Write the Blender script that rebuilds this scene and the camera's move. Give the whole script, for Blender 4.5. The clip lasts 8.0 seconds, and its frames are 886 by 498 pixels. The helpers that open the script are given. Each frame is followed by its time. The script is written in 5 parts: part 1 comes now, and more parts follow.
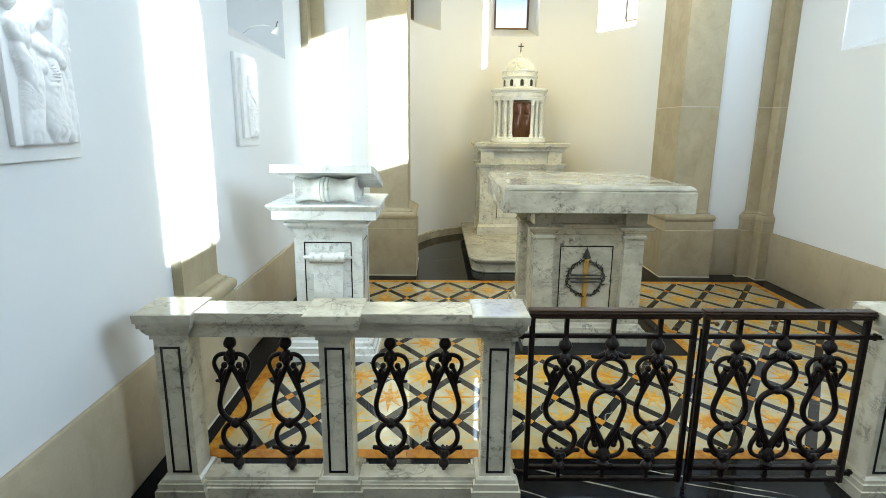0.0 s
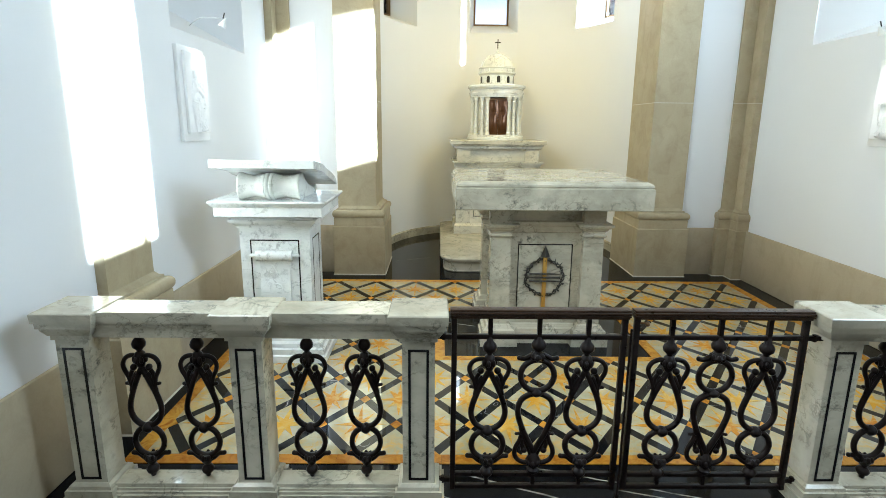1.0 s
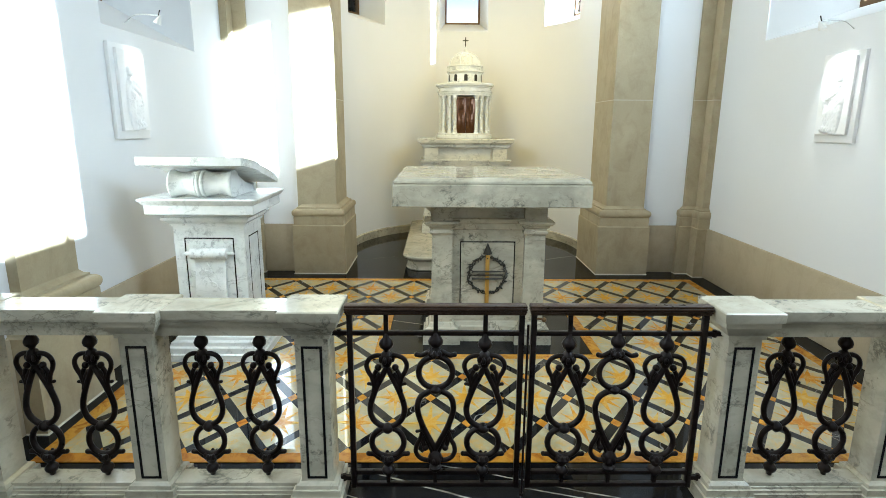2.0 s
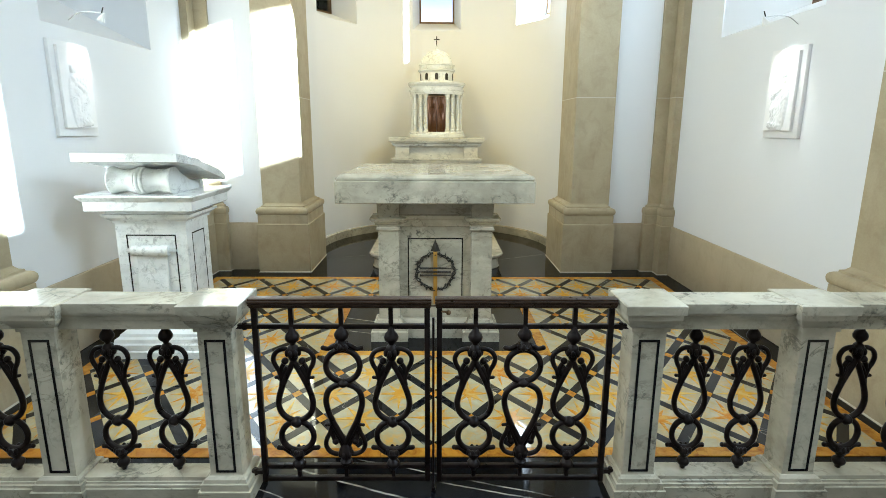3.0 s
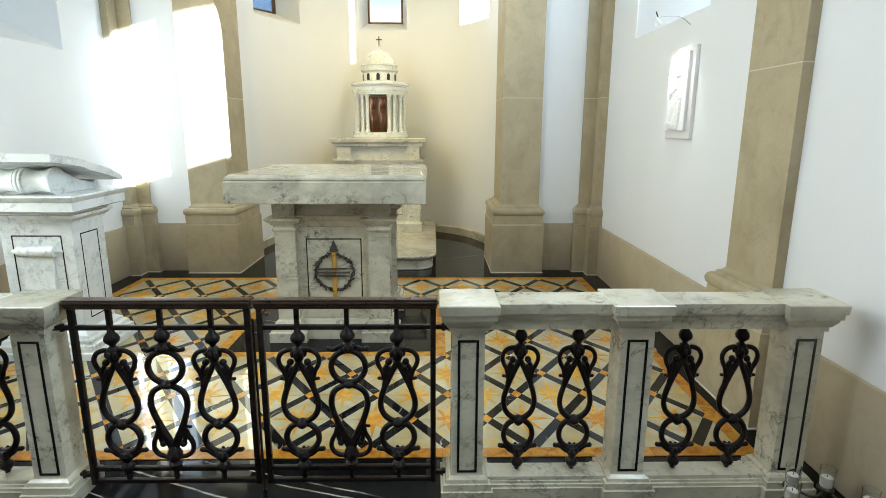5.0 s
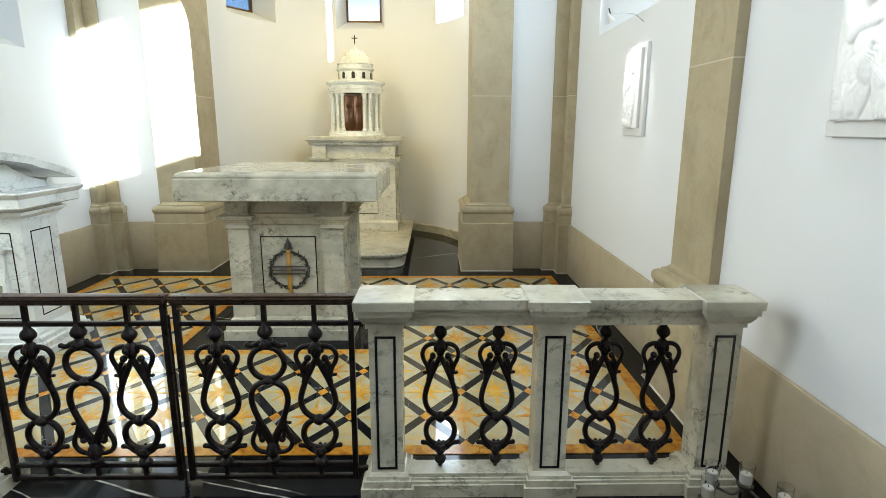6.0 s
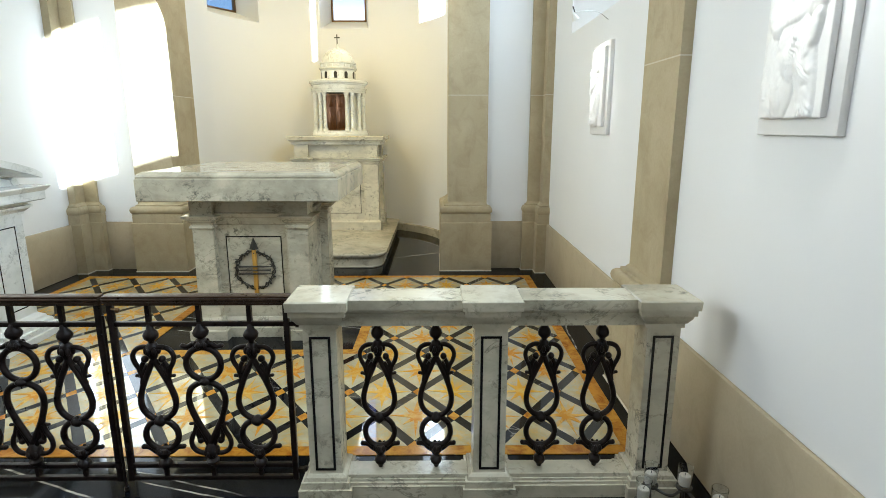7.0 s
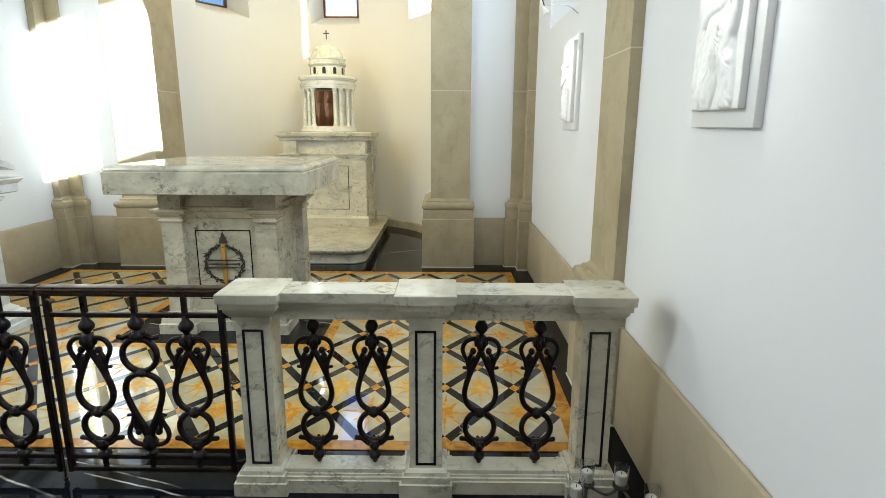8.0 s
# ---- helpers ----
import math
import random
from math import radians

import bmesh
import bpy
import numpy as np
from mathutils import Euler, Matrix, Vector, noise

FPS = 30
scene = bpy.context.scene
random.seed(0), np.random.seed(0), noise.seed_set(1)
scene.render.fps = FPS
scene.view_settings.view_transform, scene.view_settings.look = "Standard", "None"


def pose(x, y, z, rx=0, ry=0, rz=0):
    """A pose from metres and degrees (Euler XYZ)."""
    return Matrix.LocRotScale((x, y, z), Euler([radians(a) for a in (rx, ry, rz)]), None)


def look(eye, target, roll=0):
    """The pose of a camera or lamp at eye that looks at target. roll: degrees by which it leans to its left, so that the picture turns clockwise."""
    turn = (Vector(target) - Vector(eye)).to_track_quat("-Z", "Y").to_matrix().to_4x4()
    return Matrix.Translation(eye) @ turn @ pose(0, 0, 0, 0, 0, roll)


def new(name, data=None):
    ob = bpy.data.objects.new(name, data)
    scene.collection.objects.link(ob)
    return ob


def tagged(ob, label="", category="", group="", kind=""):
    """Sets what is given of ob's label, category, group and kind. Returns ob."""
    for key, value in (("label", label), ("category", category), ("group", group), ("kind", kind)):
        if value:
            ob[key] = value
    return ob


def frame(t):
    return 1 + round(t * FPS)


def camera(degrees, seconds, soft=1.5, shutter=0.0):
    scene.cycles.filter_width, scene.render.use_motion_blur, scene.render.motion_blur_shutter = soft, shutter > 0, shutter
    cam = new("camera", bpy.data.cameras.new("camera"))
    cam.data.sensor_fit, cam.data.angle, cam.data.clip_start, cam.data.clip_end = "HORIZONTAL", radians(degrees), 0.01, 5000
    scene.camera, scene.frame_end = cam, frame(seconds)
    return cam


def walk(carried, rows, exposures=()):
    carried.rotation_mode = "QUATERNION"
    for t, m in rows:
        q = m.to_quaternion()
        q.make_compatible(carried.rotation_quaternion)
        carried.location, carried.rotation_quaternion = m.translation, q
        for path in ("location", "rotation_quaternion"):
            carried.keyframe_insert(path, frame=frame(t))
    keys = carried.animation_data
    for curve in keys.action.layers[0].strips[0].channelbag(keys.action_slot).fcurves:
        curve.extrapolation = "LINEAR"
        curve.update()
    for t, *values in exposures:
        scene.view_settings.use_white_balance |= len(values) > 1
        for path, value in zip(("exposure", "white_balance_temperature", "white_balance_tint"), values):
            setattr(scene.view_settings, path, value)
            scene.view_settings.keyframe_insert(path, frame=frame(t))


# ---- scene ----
EXPOSURE = 3.56
cam = camera(77.68, 8.0, soft=0.5)
# seconds, x, y, z, yaw, pitch, roll
PATH = [
    (0, -1.004, 0.264, 1.436, -0.74, -12.61, 0.57),
    (0.5, -0.872, 0.302, 1.425, -0.62, -12.64, 0.55),
    (1, -0.703, 0.349, 1.406, -0.63, -12.59, 0.57),
    (2.5, -0.148, 0.363, 1.374, -0.59, -12.50, 0.25),
    (3, 0.015, 0.355, 1.359, -0.57, -12.41, 0.21),
    (3.5, 0.180, 0.373, 1.364, -0.71, -12.38, 0.23),
    (4, 0.321, 0.375, 1.366, -0.89, -12.40, 0.20),
    (4.5, 0.475, 0.357, 1.365, -1.08, -12.35, 0.23),
    (6, 0.934, 0.356, 1.344, -0.98, -12.37, 0.18),
    (6.5, 1.051, 0.372, 1.346, -0.90, -12.41, 0.20),
    (7, 1.173, 0.365, 1.343, -0.64, -12.42, 0.02),
    (7.5, 1.296, 0.381, 1.331, -0.38, -12.51, 0.35),
    (8, 1.434, 0.381, 1.323, 0.39, -12.61, 0.28),
]
walk(cam, [(t, pose(x, y, z, 90 + pitch, 0, yaw) @ pose(0, 0, 0, 0, 0, roll)) for t, x, y, z, yaw, pitch, roll in PATH],
     exposures=[(0.0, EXPOSURE, 5430, 4), (3.0, EXPOSURE, 5500, 4), (8.0, EXPOSURE, 5720, 6)])

# ---- world and lights ----
SUN_WAY = Vector((-1.0, 0.279, -0.2965)).normalized()
world = bpy.data.worlds.new("world")
scene.world = world
world.use_nodes = True
wn = world.node_tree
sky = wn.nodes.new("ShaderNodeTexSky")
sky.sky_type = "NISHITA"
sky.sun_disc = False
sky.dust_density, sky.air_density = 0.0, 0.5
sky.sun_elevation = math.asin(-SUN_WAY.z)
sky.sun_rotation = math.atan2(-SUN_WAY.x, -SUN_WAY.y)
wn.links.new(sky.outputs[0], wn.nodes["Background"].inputs[0])
wn.nodes["Background"].inputs[1].default_value = 0.016

sun_data = bpy.data.lights.new("sun", "SUN")
sun_data.energy, sun_data.angle, sun_data.color = 5.0, radians(0.5), (0.88, 0.95, 1.0)
sun = new("sun", sun_data)
sun.matrix_world = look((0, 0, 0), SUN_WAY)


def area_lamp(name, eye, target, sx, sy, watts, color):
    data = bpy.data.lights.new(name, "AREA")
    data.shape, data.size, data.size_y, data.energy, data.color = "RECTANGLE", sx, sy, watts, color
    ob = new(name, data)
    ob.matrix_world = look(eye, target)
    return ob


def spot_lamp(name, eye, target, watts, degrees, color, radius=0.02):
    data = bpy.data.lights.new(name, "SPOT")
    data.energy, data.spot_size, data.spot_blend, data.color, data.shadow_soft_size = watts, radians(degrees), 1.0, color, radius
    ob = new(name, data)
    ob.matrix_world = look(eye, target)
    return ob


SKY = (0.84, 0.92, 1.0)
# the west -1.07 window is unseen, added to light the east wall
WIN_EAST, WIN_WEST = (4.27, 1.60), (4.27, 1.60, -1.07)          # middles of the side windows
for wy in WIN_EAST:
    area_lamp("sky_light_east", (2.222, wy + 0.07, 2.98), (0, wy + 0.07, 2.98), 1.1, 1.65, 2.4 if wy > 3 else 8.5, (0.84, 0.94, 1.0))
for wy in WIN_WEST:
    area_lamp("sky_light_west", (-2.222, wy, 2.88), (0, wy, 2.88), 1.15, 1.65, {4.27: 2.6, 1.60: 6.4}.get(wy, 0.8), (1.0, 0.92, 0.74) if wy > 3 else (0.99, 0.965, 0.90))
area_lamp("sky_light_apse", (0, 7.82, 3.38), (0, 6, 2.9), 0.5, 1.0, 0.3, SKY)
area_lamp("sky_light_apse", (1.10, 7.185, 3.38), (0, 6.5, 2.9), 0.5, 1.0, 0.3, SKY)
# warm fill light added behind the camera, with no known lamp there
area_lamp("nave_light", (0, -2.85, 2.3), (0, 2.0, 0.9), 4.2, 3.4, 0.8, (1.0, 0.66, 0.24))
# warm ceiling spots over the tabernacle
for sx in (-1, 1):
    spot_lamp("apse_spot", (1.15 * sx, 4.95, 3.55), (0.10 * sx, 7.5, 1.15), 9.4, 76, (1.0, 0.67, 0.13), 0.10)
# a wide warm fill added under the apse vault, no lamp known there
area_lamp("apse_lamp", (0, 6.35, 4.15), (0, 6.6, 0.0), 0.9, 0.6, 1.6, (1.0, 0.66, 0.10))


# ---- materials ----
def mat(name):
    m = bpy.data.materials.new(name)
    m.use_nodes = True
    return m, m.node_tree, m.node_tree.nodes["Principled BSDF"]


def node(tree, kind, **values):
    n = tree.nodes.new(kind)
    for key, value in values.items():
        n.inputs[key].default_value = value
    return n


def ramp(tree, source, stops):
    n = tree.nodes.new("ShaderNodeValToRGB")
    els = n.color_ramp.elements
    while len(els) < len(stops):
        els.new(0.5)
    for e, (pos, col) in zip(els, stops):
        e.position, e.color = pos, (*col, 1)
    tree.links.new(source, n.inputs[0])
    return n.outputs[0]


def coords(tree, shift=True):
    """Object coordinates, shifted by each object's own random number."""
    tc = tree.nodes.new("ShaderNodeTexCoord")
    if not shift:
        return tc.outputs["Object"]
    info = tree.nodes.new("ShaderNodeObjectInfo")
    mul = tree.nodes.new("ShaderNodeMath")
    mul.operation = "MULTIPLY"
    mul.inputs[1].default_value = 23.0
    tree.links.new(info.outputs["Random"], mul.inputs[0])
    add = tree.nodes.new("ShaderNodeVectorMath")
    add.operation = "ADD"
    tree.links.new(tc.outputs["Object"], add.inputs[0])
    tree.links.new(mul.outputs[0], add.inputs[1])
    return add.outputs[0]


def noise_tex(tree, vec, scale, detail=4.0, rough=0.55, distort=0.0):
    n = node(tree, "ShaderNodeTexNoise", Scale=scale, Detail=detail, Roughness=rough, Distortion=distort)
    tree.links.new(vec, n.inputs["Vector"])
    return n.outputs["Fac"]


def mix(tree, fac, a, b, kind="MIX"):
    n = tree.nodes.new("ShaderNodeMix")
    n.data_type, n.blend_type = "RGBA", kind
    for sock, value in ((n.inputs[0], fac), (n.inputs[6], a), (n.inputs[7], b)):
        if isinstance(value, (int, float)):
            sock.default_value = value
        elif isinstance(value, tuple):
            sock.default_value = (*value, 1)
        else:
            tree.links.new(value, sock)
    return n.outputs[2]


def bump(tree, shader, height, strength, distance=0.002):
    n = node(tree, "ShaderNodeBump", Strength=strength, Distance=distance)
    tree.links.new(height, n.inputs["Height"])
    tree.links.new(n.outputs[0], shader.inputs["Normal"])


W3 = lambda v: (v, v, v)


def veins(tree, vec, scale, width, distort=1.6, detail=5.0):
    """Thin lines where a noise crosses its middle."""
    f = noise_tex(tree, vec, scale, detail, 0.6, distort)
    return ramp(tree, f, [(0.5 - width, W3(0)), (0.5, W3(1)), (0.5 + width, W3(0))])


def marble(name, base, cloud, vein, rough, amount=0.75):
    """Pale marble: soft grey clouds, slanting smoky streaks, loose clusters of dark flecks and a few faint hair lines."""
    m, t, s = mat(name)
    v = coords(t)
    clouds = ramp(t, noise_tex(t, v, 3.2, 8.0, 0.60, 0.4), [(0.34, W3(0)), (0.70, W3(1))])
    col = mix(t, clouds, base, cloud)
    slant = node(t, "ShaderNodeMapping")
    slant.inputs["Rotation"].default_value = (0.6, 0.9, 0.5)
    slant.inputs["Scale"].default_value = (1.0, 1.0, 1.8)
    t.links.new(v, slant.inputs[0])
    smoke = ramp(t, noise_tex(t, slant.outputs[0], 3.4, 9.0, 0.64, 0.3), [(0.48, W3(0)), (0.64, W3(0.45 * amount)), (0.78, W3(0.2 * amount))])
    col = mix(t, smoke, col, tuple(0.6 * a + 0.4 * b for a, b in zip(cloud, vein)))
    # short branching veins, then a few long ones
    for vec, scale, width, low, high, most in ((slant.outputs[0], 5.0, 0.026, 0.52, 0.66, 0.50), (v, 9.0, 0.030, 0.55, 0.68, 0.40), (slant.outputs[0], 1.8, 0.009, 0.48, 0.64, 0.45)):
        line = veins(t, vec, scale, width, 0.55, 7.0)
        gate = ramp(t, noise_tex(t, vec, scale * 0.8, 2.0), [(low, W3(0)), (high, W3(most * amount))])
        col = mix(t, mix(t, 1.0, line, gate, "MULTIPLY"), col, vein)
    where = ramp(t, noise_tex(t, slant.outputs[0], 3.6, 3.0), [(0.48, W3(0)), (0.64, W3(0.9 * amount))])
    fleck = ramp(t, noise_tex(t, v, 30.0, 6.0, 0.66, 0.2), [(0.52, W3(0)), (0.66, W3(0.75))])
    col = mix(t, mix(t, 1.0, fleck, where, "MULTIPLY"), col, vein)
    t.links.new(col, s.inputs["Base Color"])
    r = ramp(t, noise_tex(t, v, 9.0, 3.0), [(0.3, W3(rough * 0.75)), (0.7, W3(rough * 1.3))])
    t.links.new(r, s.inputs["Roughness"])
    bump(t, s, noise_tex(t, v, 60.0, 2.0), 0.05)
    return m


MARBLE = marble("white_marble", (0.575, 0.53, 0.405), (0.395, 0.362, 0.27), (0.070, 0.069, 0.057), 0.14, 1.25)
MARBLE_PLAIN = marble("clear_marble", (0.80, 0.81, 0.78), (0.69, 0.705, 0.68), (0.14, 0.145, 0.14), 0.2, 0.75)
# same stone as MARBLE, the apse's brighter light put into its colour
MARBLE_APSE = marble("white_marble_apse_lit", (0.69, 0.66, 0.55), (0.52, 0.50, 0.415), (0.09, 0.09, 0.08), 0.15, 1.2)
CARVED = marble("carved_marble", (0.82, 0.81, 0.79), (0.76, 0.75, 0.73), (0.6, 0.6, 0.58), 0.55, 0.1)


# veins of the black floor: two ends and half the width
VEINS = ((-0.60, 2.375, 0.03, 2.12, 0.006), (-0.32, 2.43, 0.46, 2.18, 0.005), (0.02, 2.27, 0.50, 2.13, 0.005), (-0.72, 2.25, -0.53, 2.16, 0.004),
         (-0.66, 4.19, -0.42, 4.10, 0.006), (-0.60, 3.92, -0.42, 3.87, 0.005), (0.44, 4.00, 0.72, 3.92, 0.006), (2.04, 3.55, 2.07, 4.05, 0.006),
         (0.60, 5.98, 1.20, 6.28, 0.005), (-1.15, 6.05, -0.75, 6.22, 0.005), (1.05, 1.62, 1.75, 1.38, 0.006), (-1.90, 1.75, -1.05, 1.42, 0.006))


def black_marble(name, shift):
    m, t, s = mat(name)
    v = coords(t, shift)
    col = mix(t, noise_tex(t, v, 3.0, 5.0), (0.0025, 0.003, 0.0045), (0.008, 0.009, 0.012))
    if shift:
        line = veins(t, v, 3.0, 0.006, 0.5, 3.0)
        gate = ramp(t, noise_tex(t, v, 3.5, 1.0), [(0.52, W3(0)), (0.60, W3(0.7))])
        col = mix(t, mix(t, 1.0, line, gate, "MULTIPLY"), col, (0.45, 0.42, 0.36))
    else:
        # each vein runs from one point of the floor to another, wavering and thinning out
        wob = node(t, "ShaderNodeTexNoise", Scale=5.0, Detail=3.0)
        t.links.new(v, wob.inputs["Vector"])
        off = t.nodes.new("ShaderNodeVectorMath")
        off.operation = "MULTIPLY_ADD"
        off.inputs[1].default_value, off.inputs[2].default_value = (0.03, 0.03, 0), (-0.015, -0.015, 0)
        t.links.new(wob.outputs["Color"], off.inputs[0])
        bent = t.nodes.new("ShaderNodeVectorMath")
        bent.operation = "ADD"
        t.links.new(v, bent.inputs[0])
        t.links.new(off.outputs[0], bent.inputs[1])
        thick = noise_tex(t, v, 9.0, 3.0)
        for xa, ya, xb, yb, wide in VEINS:
            st = t.nodes.new("ShaderNodeMapping")
            st.vector_type = "TEXTURE"
            st.inputs["Location"].default_value = (xa, ya, 0)
            st.inputs["Rotation"].default_value = (0, 0, math.atan2(yb - ya, xb - xa))
            st.inputs["Scale"].default_value = (math.hypot(xb - xa, yb - ya), wide, 1)
            t.links.new(bent.outputs[0], st.inputs[0])
            sep = t.nodes.new("ShaderNodeSeparateXYZ")
            t.links.new(st.outputs[0], sep.inputs[0])
            side = t.nodes.new("ShaderNodeMath")
            side.operation = "ABSOLUTE"
            t.links.new(sep.outputs[1], side.inputs[0])
            line = ramp(t, side.outputs[0], [(0.35, W3(1)), (1.0, W3(0))])
            along = ramp(t, sep.outputs[0], [(0.0, W3(0)), (0.10, W3(1)), (0.85, W3(1)), (1.0, W3(0))])
            gate = ramp(t, thick, [(0.36, W3(0.15)), (0.52, W3(1))])
            both = mix(t, 1.0, mix(t, 1.0, line, along, "MULTIPLY"), gate, "MULTIPLY")
            col = mix(t, both, col, (0.42, 0.39, 0.33))
    t.links.new(col, s.inputs["Base Color"])
    r = ramp(t, noise_tex(t, v, 6.0, 4.0), [(0.3, W3(0.025)), (0.7, W3(0.07))])
    t.links.new(r, s.inputs["Roughness"])
    s.inputs["Specular IOR Level"].default_value = 0.16
    if shift:
        s.inputs["Coat Weight"].default_value, s.inputs["Coat IOR"].default_value, s.inputs["Coat Roughness"].default_value = 0.35, 1.5, 0.02
    return m


BLACK = black_marble("black_marble_floor", False)
BLACK_PIECE = black_marble("black_marble_strip", True)


def siena(name, a, b, dark):
    m, t, s = mat(name)
    v = coords(t)
    f = noise_tex(t, v, 14.0, 6.0, 0.65, 1.0)
    info = t.nodes.new("ShaderNodeObjectInfo")
    col = mix(t, info.outputs["Random"], a, b)
    col = mix(t, ramp(t, f, [(0.44, W3(0)), (0.66, W3(1))]), col, dark)
    t.links.new(col, s.inputs["Base Color"])
    s.inputs["Roughness"].default_value = 0.12
    s.inputs["Specular IOR Level"].default_value = 0.22
    return m


SIENA = siena("siena_marble", (0.52, 0.265, 0.028), (0.46, 0.20, 0.02), (0.29, 0.10, 0.01))
SIENA_STAR = siena("star_marble", (0.55, 0.29, 0.022), (0.46, 0.17, 0.01), (0.54, 0.37, 0.09))


def tile_mat():
    m, t, s = mat("cream_marble_tile")
    v = coords(t)
    f = noise_tex(t, v, 6.0, 6.0, 0.6, 1.0)
    col = ramp(t, f, [(0.3, (0.465, 0.43, 0.285)), (0.55, (0.38, 0.335, 0.19)), (0.70, (0.43, 0.30, 0.10)), (0.82, (0.44, 0.21, 0.025))])
    line = mix(t, 1.0, veins(t, v, 5.0, 0.012, 1.5), W3(0.5), "MULTIPLY")
    col = mix(t, line, col, (0.42, 0.28, 0.12))
    tc = t.nodes.new("ShaderNodeTexCoord")
    sc = node(t, "ShaderNodeMapping")
    sc.inputs["Scale"].default_value = (7.6, 5.3, 0)
    t.links.new(tc.outputs["Object"], sc.inputs[0])
    far = t.nodes.new("ShaderNodeVectorMath")
    far.operation = "LENGTH"
    t.links.new(sc.outputs[0], far.inputs[0])
    near = ramp(t, far.outputs["Value"], [(0.30, W3(0.85)), (1.1, W3(0))])
    smear = ramp(t, noise_tex(t, v, 17.0, 5.0, 0.65, 1.2), [(0.46, W3(0)), (0.62, W3(1))])
    col = mix(t, mix(t, 1.0, near, smear, "MULTIPLY"), col, (0.60, 0.33, 0.04))
    t.links.new(col, s.inputs["Base Color"])
    s.inputs["Roughness"].default_value = 0.03
    s.inputs["Specular IOR Level"].default_value = 0.5
    s.inputs["Coat Weight"].default_value, s.inputs["Coat IOR"].default_value, s.inputs["Coat Roughness"].default_value = 0.6, 1.7, 0.02
    return m


TILE = tile_mat()


def plaster():
    m, t, s = mat("white_plaster")
    v = coords(t, False)
    col = mix(t, noise_tex(t, v, 0.9, 4.0), (0.78, 0.78, 0.775), (0.74, 0.74, 0.735))
    t.links.new(col, s.inputs["Base Color"])
    s.inputs["Roughness"].default_value = 0.75
    bump(t, s, noise_tex(t, v, 55.0, 6.0, 0.65), 0.08, 0.003)
    return m


PLASTER = plaster()


def sandstone(name, a, b, dirt):
    m, t, s = mat(name)
    v = coords(t)
    col = mix(t, ramp(t, noise_tex(t, v, 2.6, 6.0, 0.6, 0.5), [(0.3, W3(0)), (0.7, W3(1))]), a, b)
    mp = node(t, "ShaderNodeMapping")
    mp.inputs["Scale"].default_value = (5, 5, 0.9)
    t.links.new(v, mp.inputs[0])
    streak = ramp(t, noise_tex(t, mp.outputs[0], 1.6, 5.0, 0.6, 0.3), [(0.58, W3(0)), (0.78, W3(0.45))])
    col = mix(t, streak, col, dirt)
    mottle = ramp(t, noise_tex(t, v, 7.0, 7.0, 0.68, 0.8), [(0.48, W3(0)), (0.72, W3(0.4))])
    col = mix(t, mottle, col, dirt)
    grain = ramp(t, noise_tex(t, v, 90.0, 3.0), [(0.35, W3(0)), (0.8, W3(0.18))])
    col = mix(t, grain, col, dirt)
    t.links.new(col, s.inputs["Base Color"])
    s.inputs["Roughness"].default_value = 0.7
    bump(t, s, noise_tex(t, v, 120.0, 4.0), 0.15, 0.002)
    return m


STONE = sandstone("beige_sandstone", (0.46, 0.39, 0.25), (0.38, 0.315, 0.19), (0.24, 0.18, 0.098))
MORTAR = sandstone("pale_mortar", (0.62, 0.57, 0.45), (0.55, 0.50, 0.38), (0.45, 0.40, 0.30))
DADO = sandstone("beige_dado_paint", (0.46, 0.39, 0.265), (0.41, 0.345, 0.23), (0.31, 0.25, 0.155))


def iron(name, low, high):
    m, t, s = mat(name)
    v = coords(t)
    f = noise_tex(t, v, 30.0, 4.0)
    col = ramp(t, f, [(0.3, low), (0.7, high)])
    t.links.new(col, s.inputs["Base Color"])
    s.inputs["Metallic"].default_value = 0.15
    s.inputs["Specular IOR Level"].default_value = 0.18
    t.links.new(ramp(t, f, [(0.3, W3(0.26)), (0.7, W3(0.5))]), s.inputs["Roughness"])
    bump(t, s, noise_tex(t, v, 90.0, 4.0), 0.5, 0.003)
    return m


IRON = iron("bronzed_iron", (0.006, 0.0045, 0.0045), (0.020, 0.013, 0.011))
HANDRAIL = iron("brown_bronze", (0.030, 0.019, 0.012), (0.060, 0.036, 0.024))


def plain(name, col, rough, metal=0.0, var=0.15):
    m, t, s = mat(name)
    v = coords(t)
    c2 = tuple(c * (1 - var) for c in col)
    t.links.new(mix(t, noise_tex(t, v, 12.0, 4.0), col, c2), s.inputs["Base Color"])
    s.inputs["Roughness"].default_value, s.inputs["Metallic"].default_value = rough, metal
    return m


INLAY = plain("black_inlay", (0.012, 0.012, 0.014), 0.2)
BRONZE = plain("bronze_frame", (0.17, 0.10, 0.045), 0.4, 0.7)
GOLD = plain("gilt_bronze", (0.62, 0.36, 0.07), 0.35, 0.6, 0.3)
DARK = plain("dark_bronze", (0.040, 0.036, 0.028), 0.45, 0.4)
WOOD = plain("red_brown_door", (0.15, 0.066, 0.027), 0.18, 0.5, 0.6)
STEEL = plain("brushed_steel", (0.55, 0.55, 0.53), 0.35, 0.9)
WAX = plain("cream_wax", (0.80, 0.74, 0.62), 0.5)
LAMP_GLASS = plain("frosted_lamp", (0.8, 0.78, 0.72), 0.4)
# unseen ceiling, its colour darkened so the floor reflects less light
CEIL = plain("grey_ceiling", (0.45, 0.44, 0.42), 0.8, 0.0, 0.05)


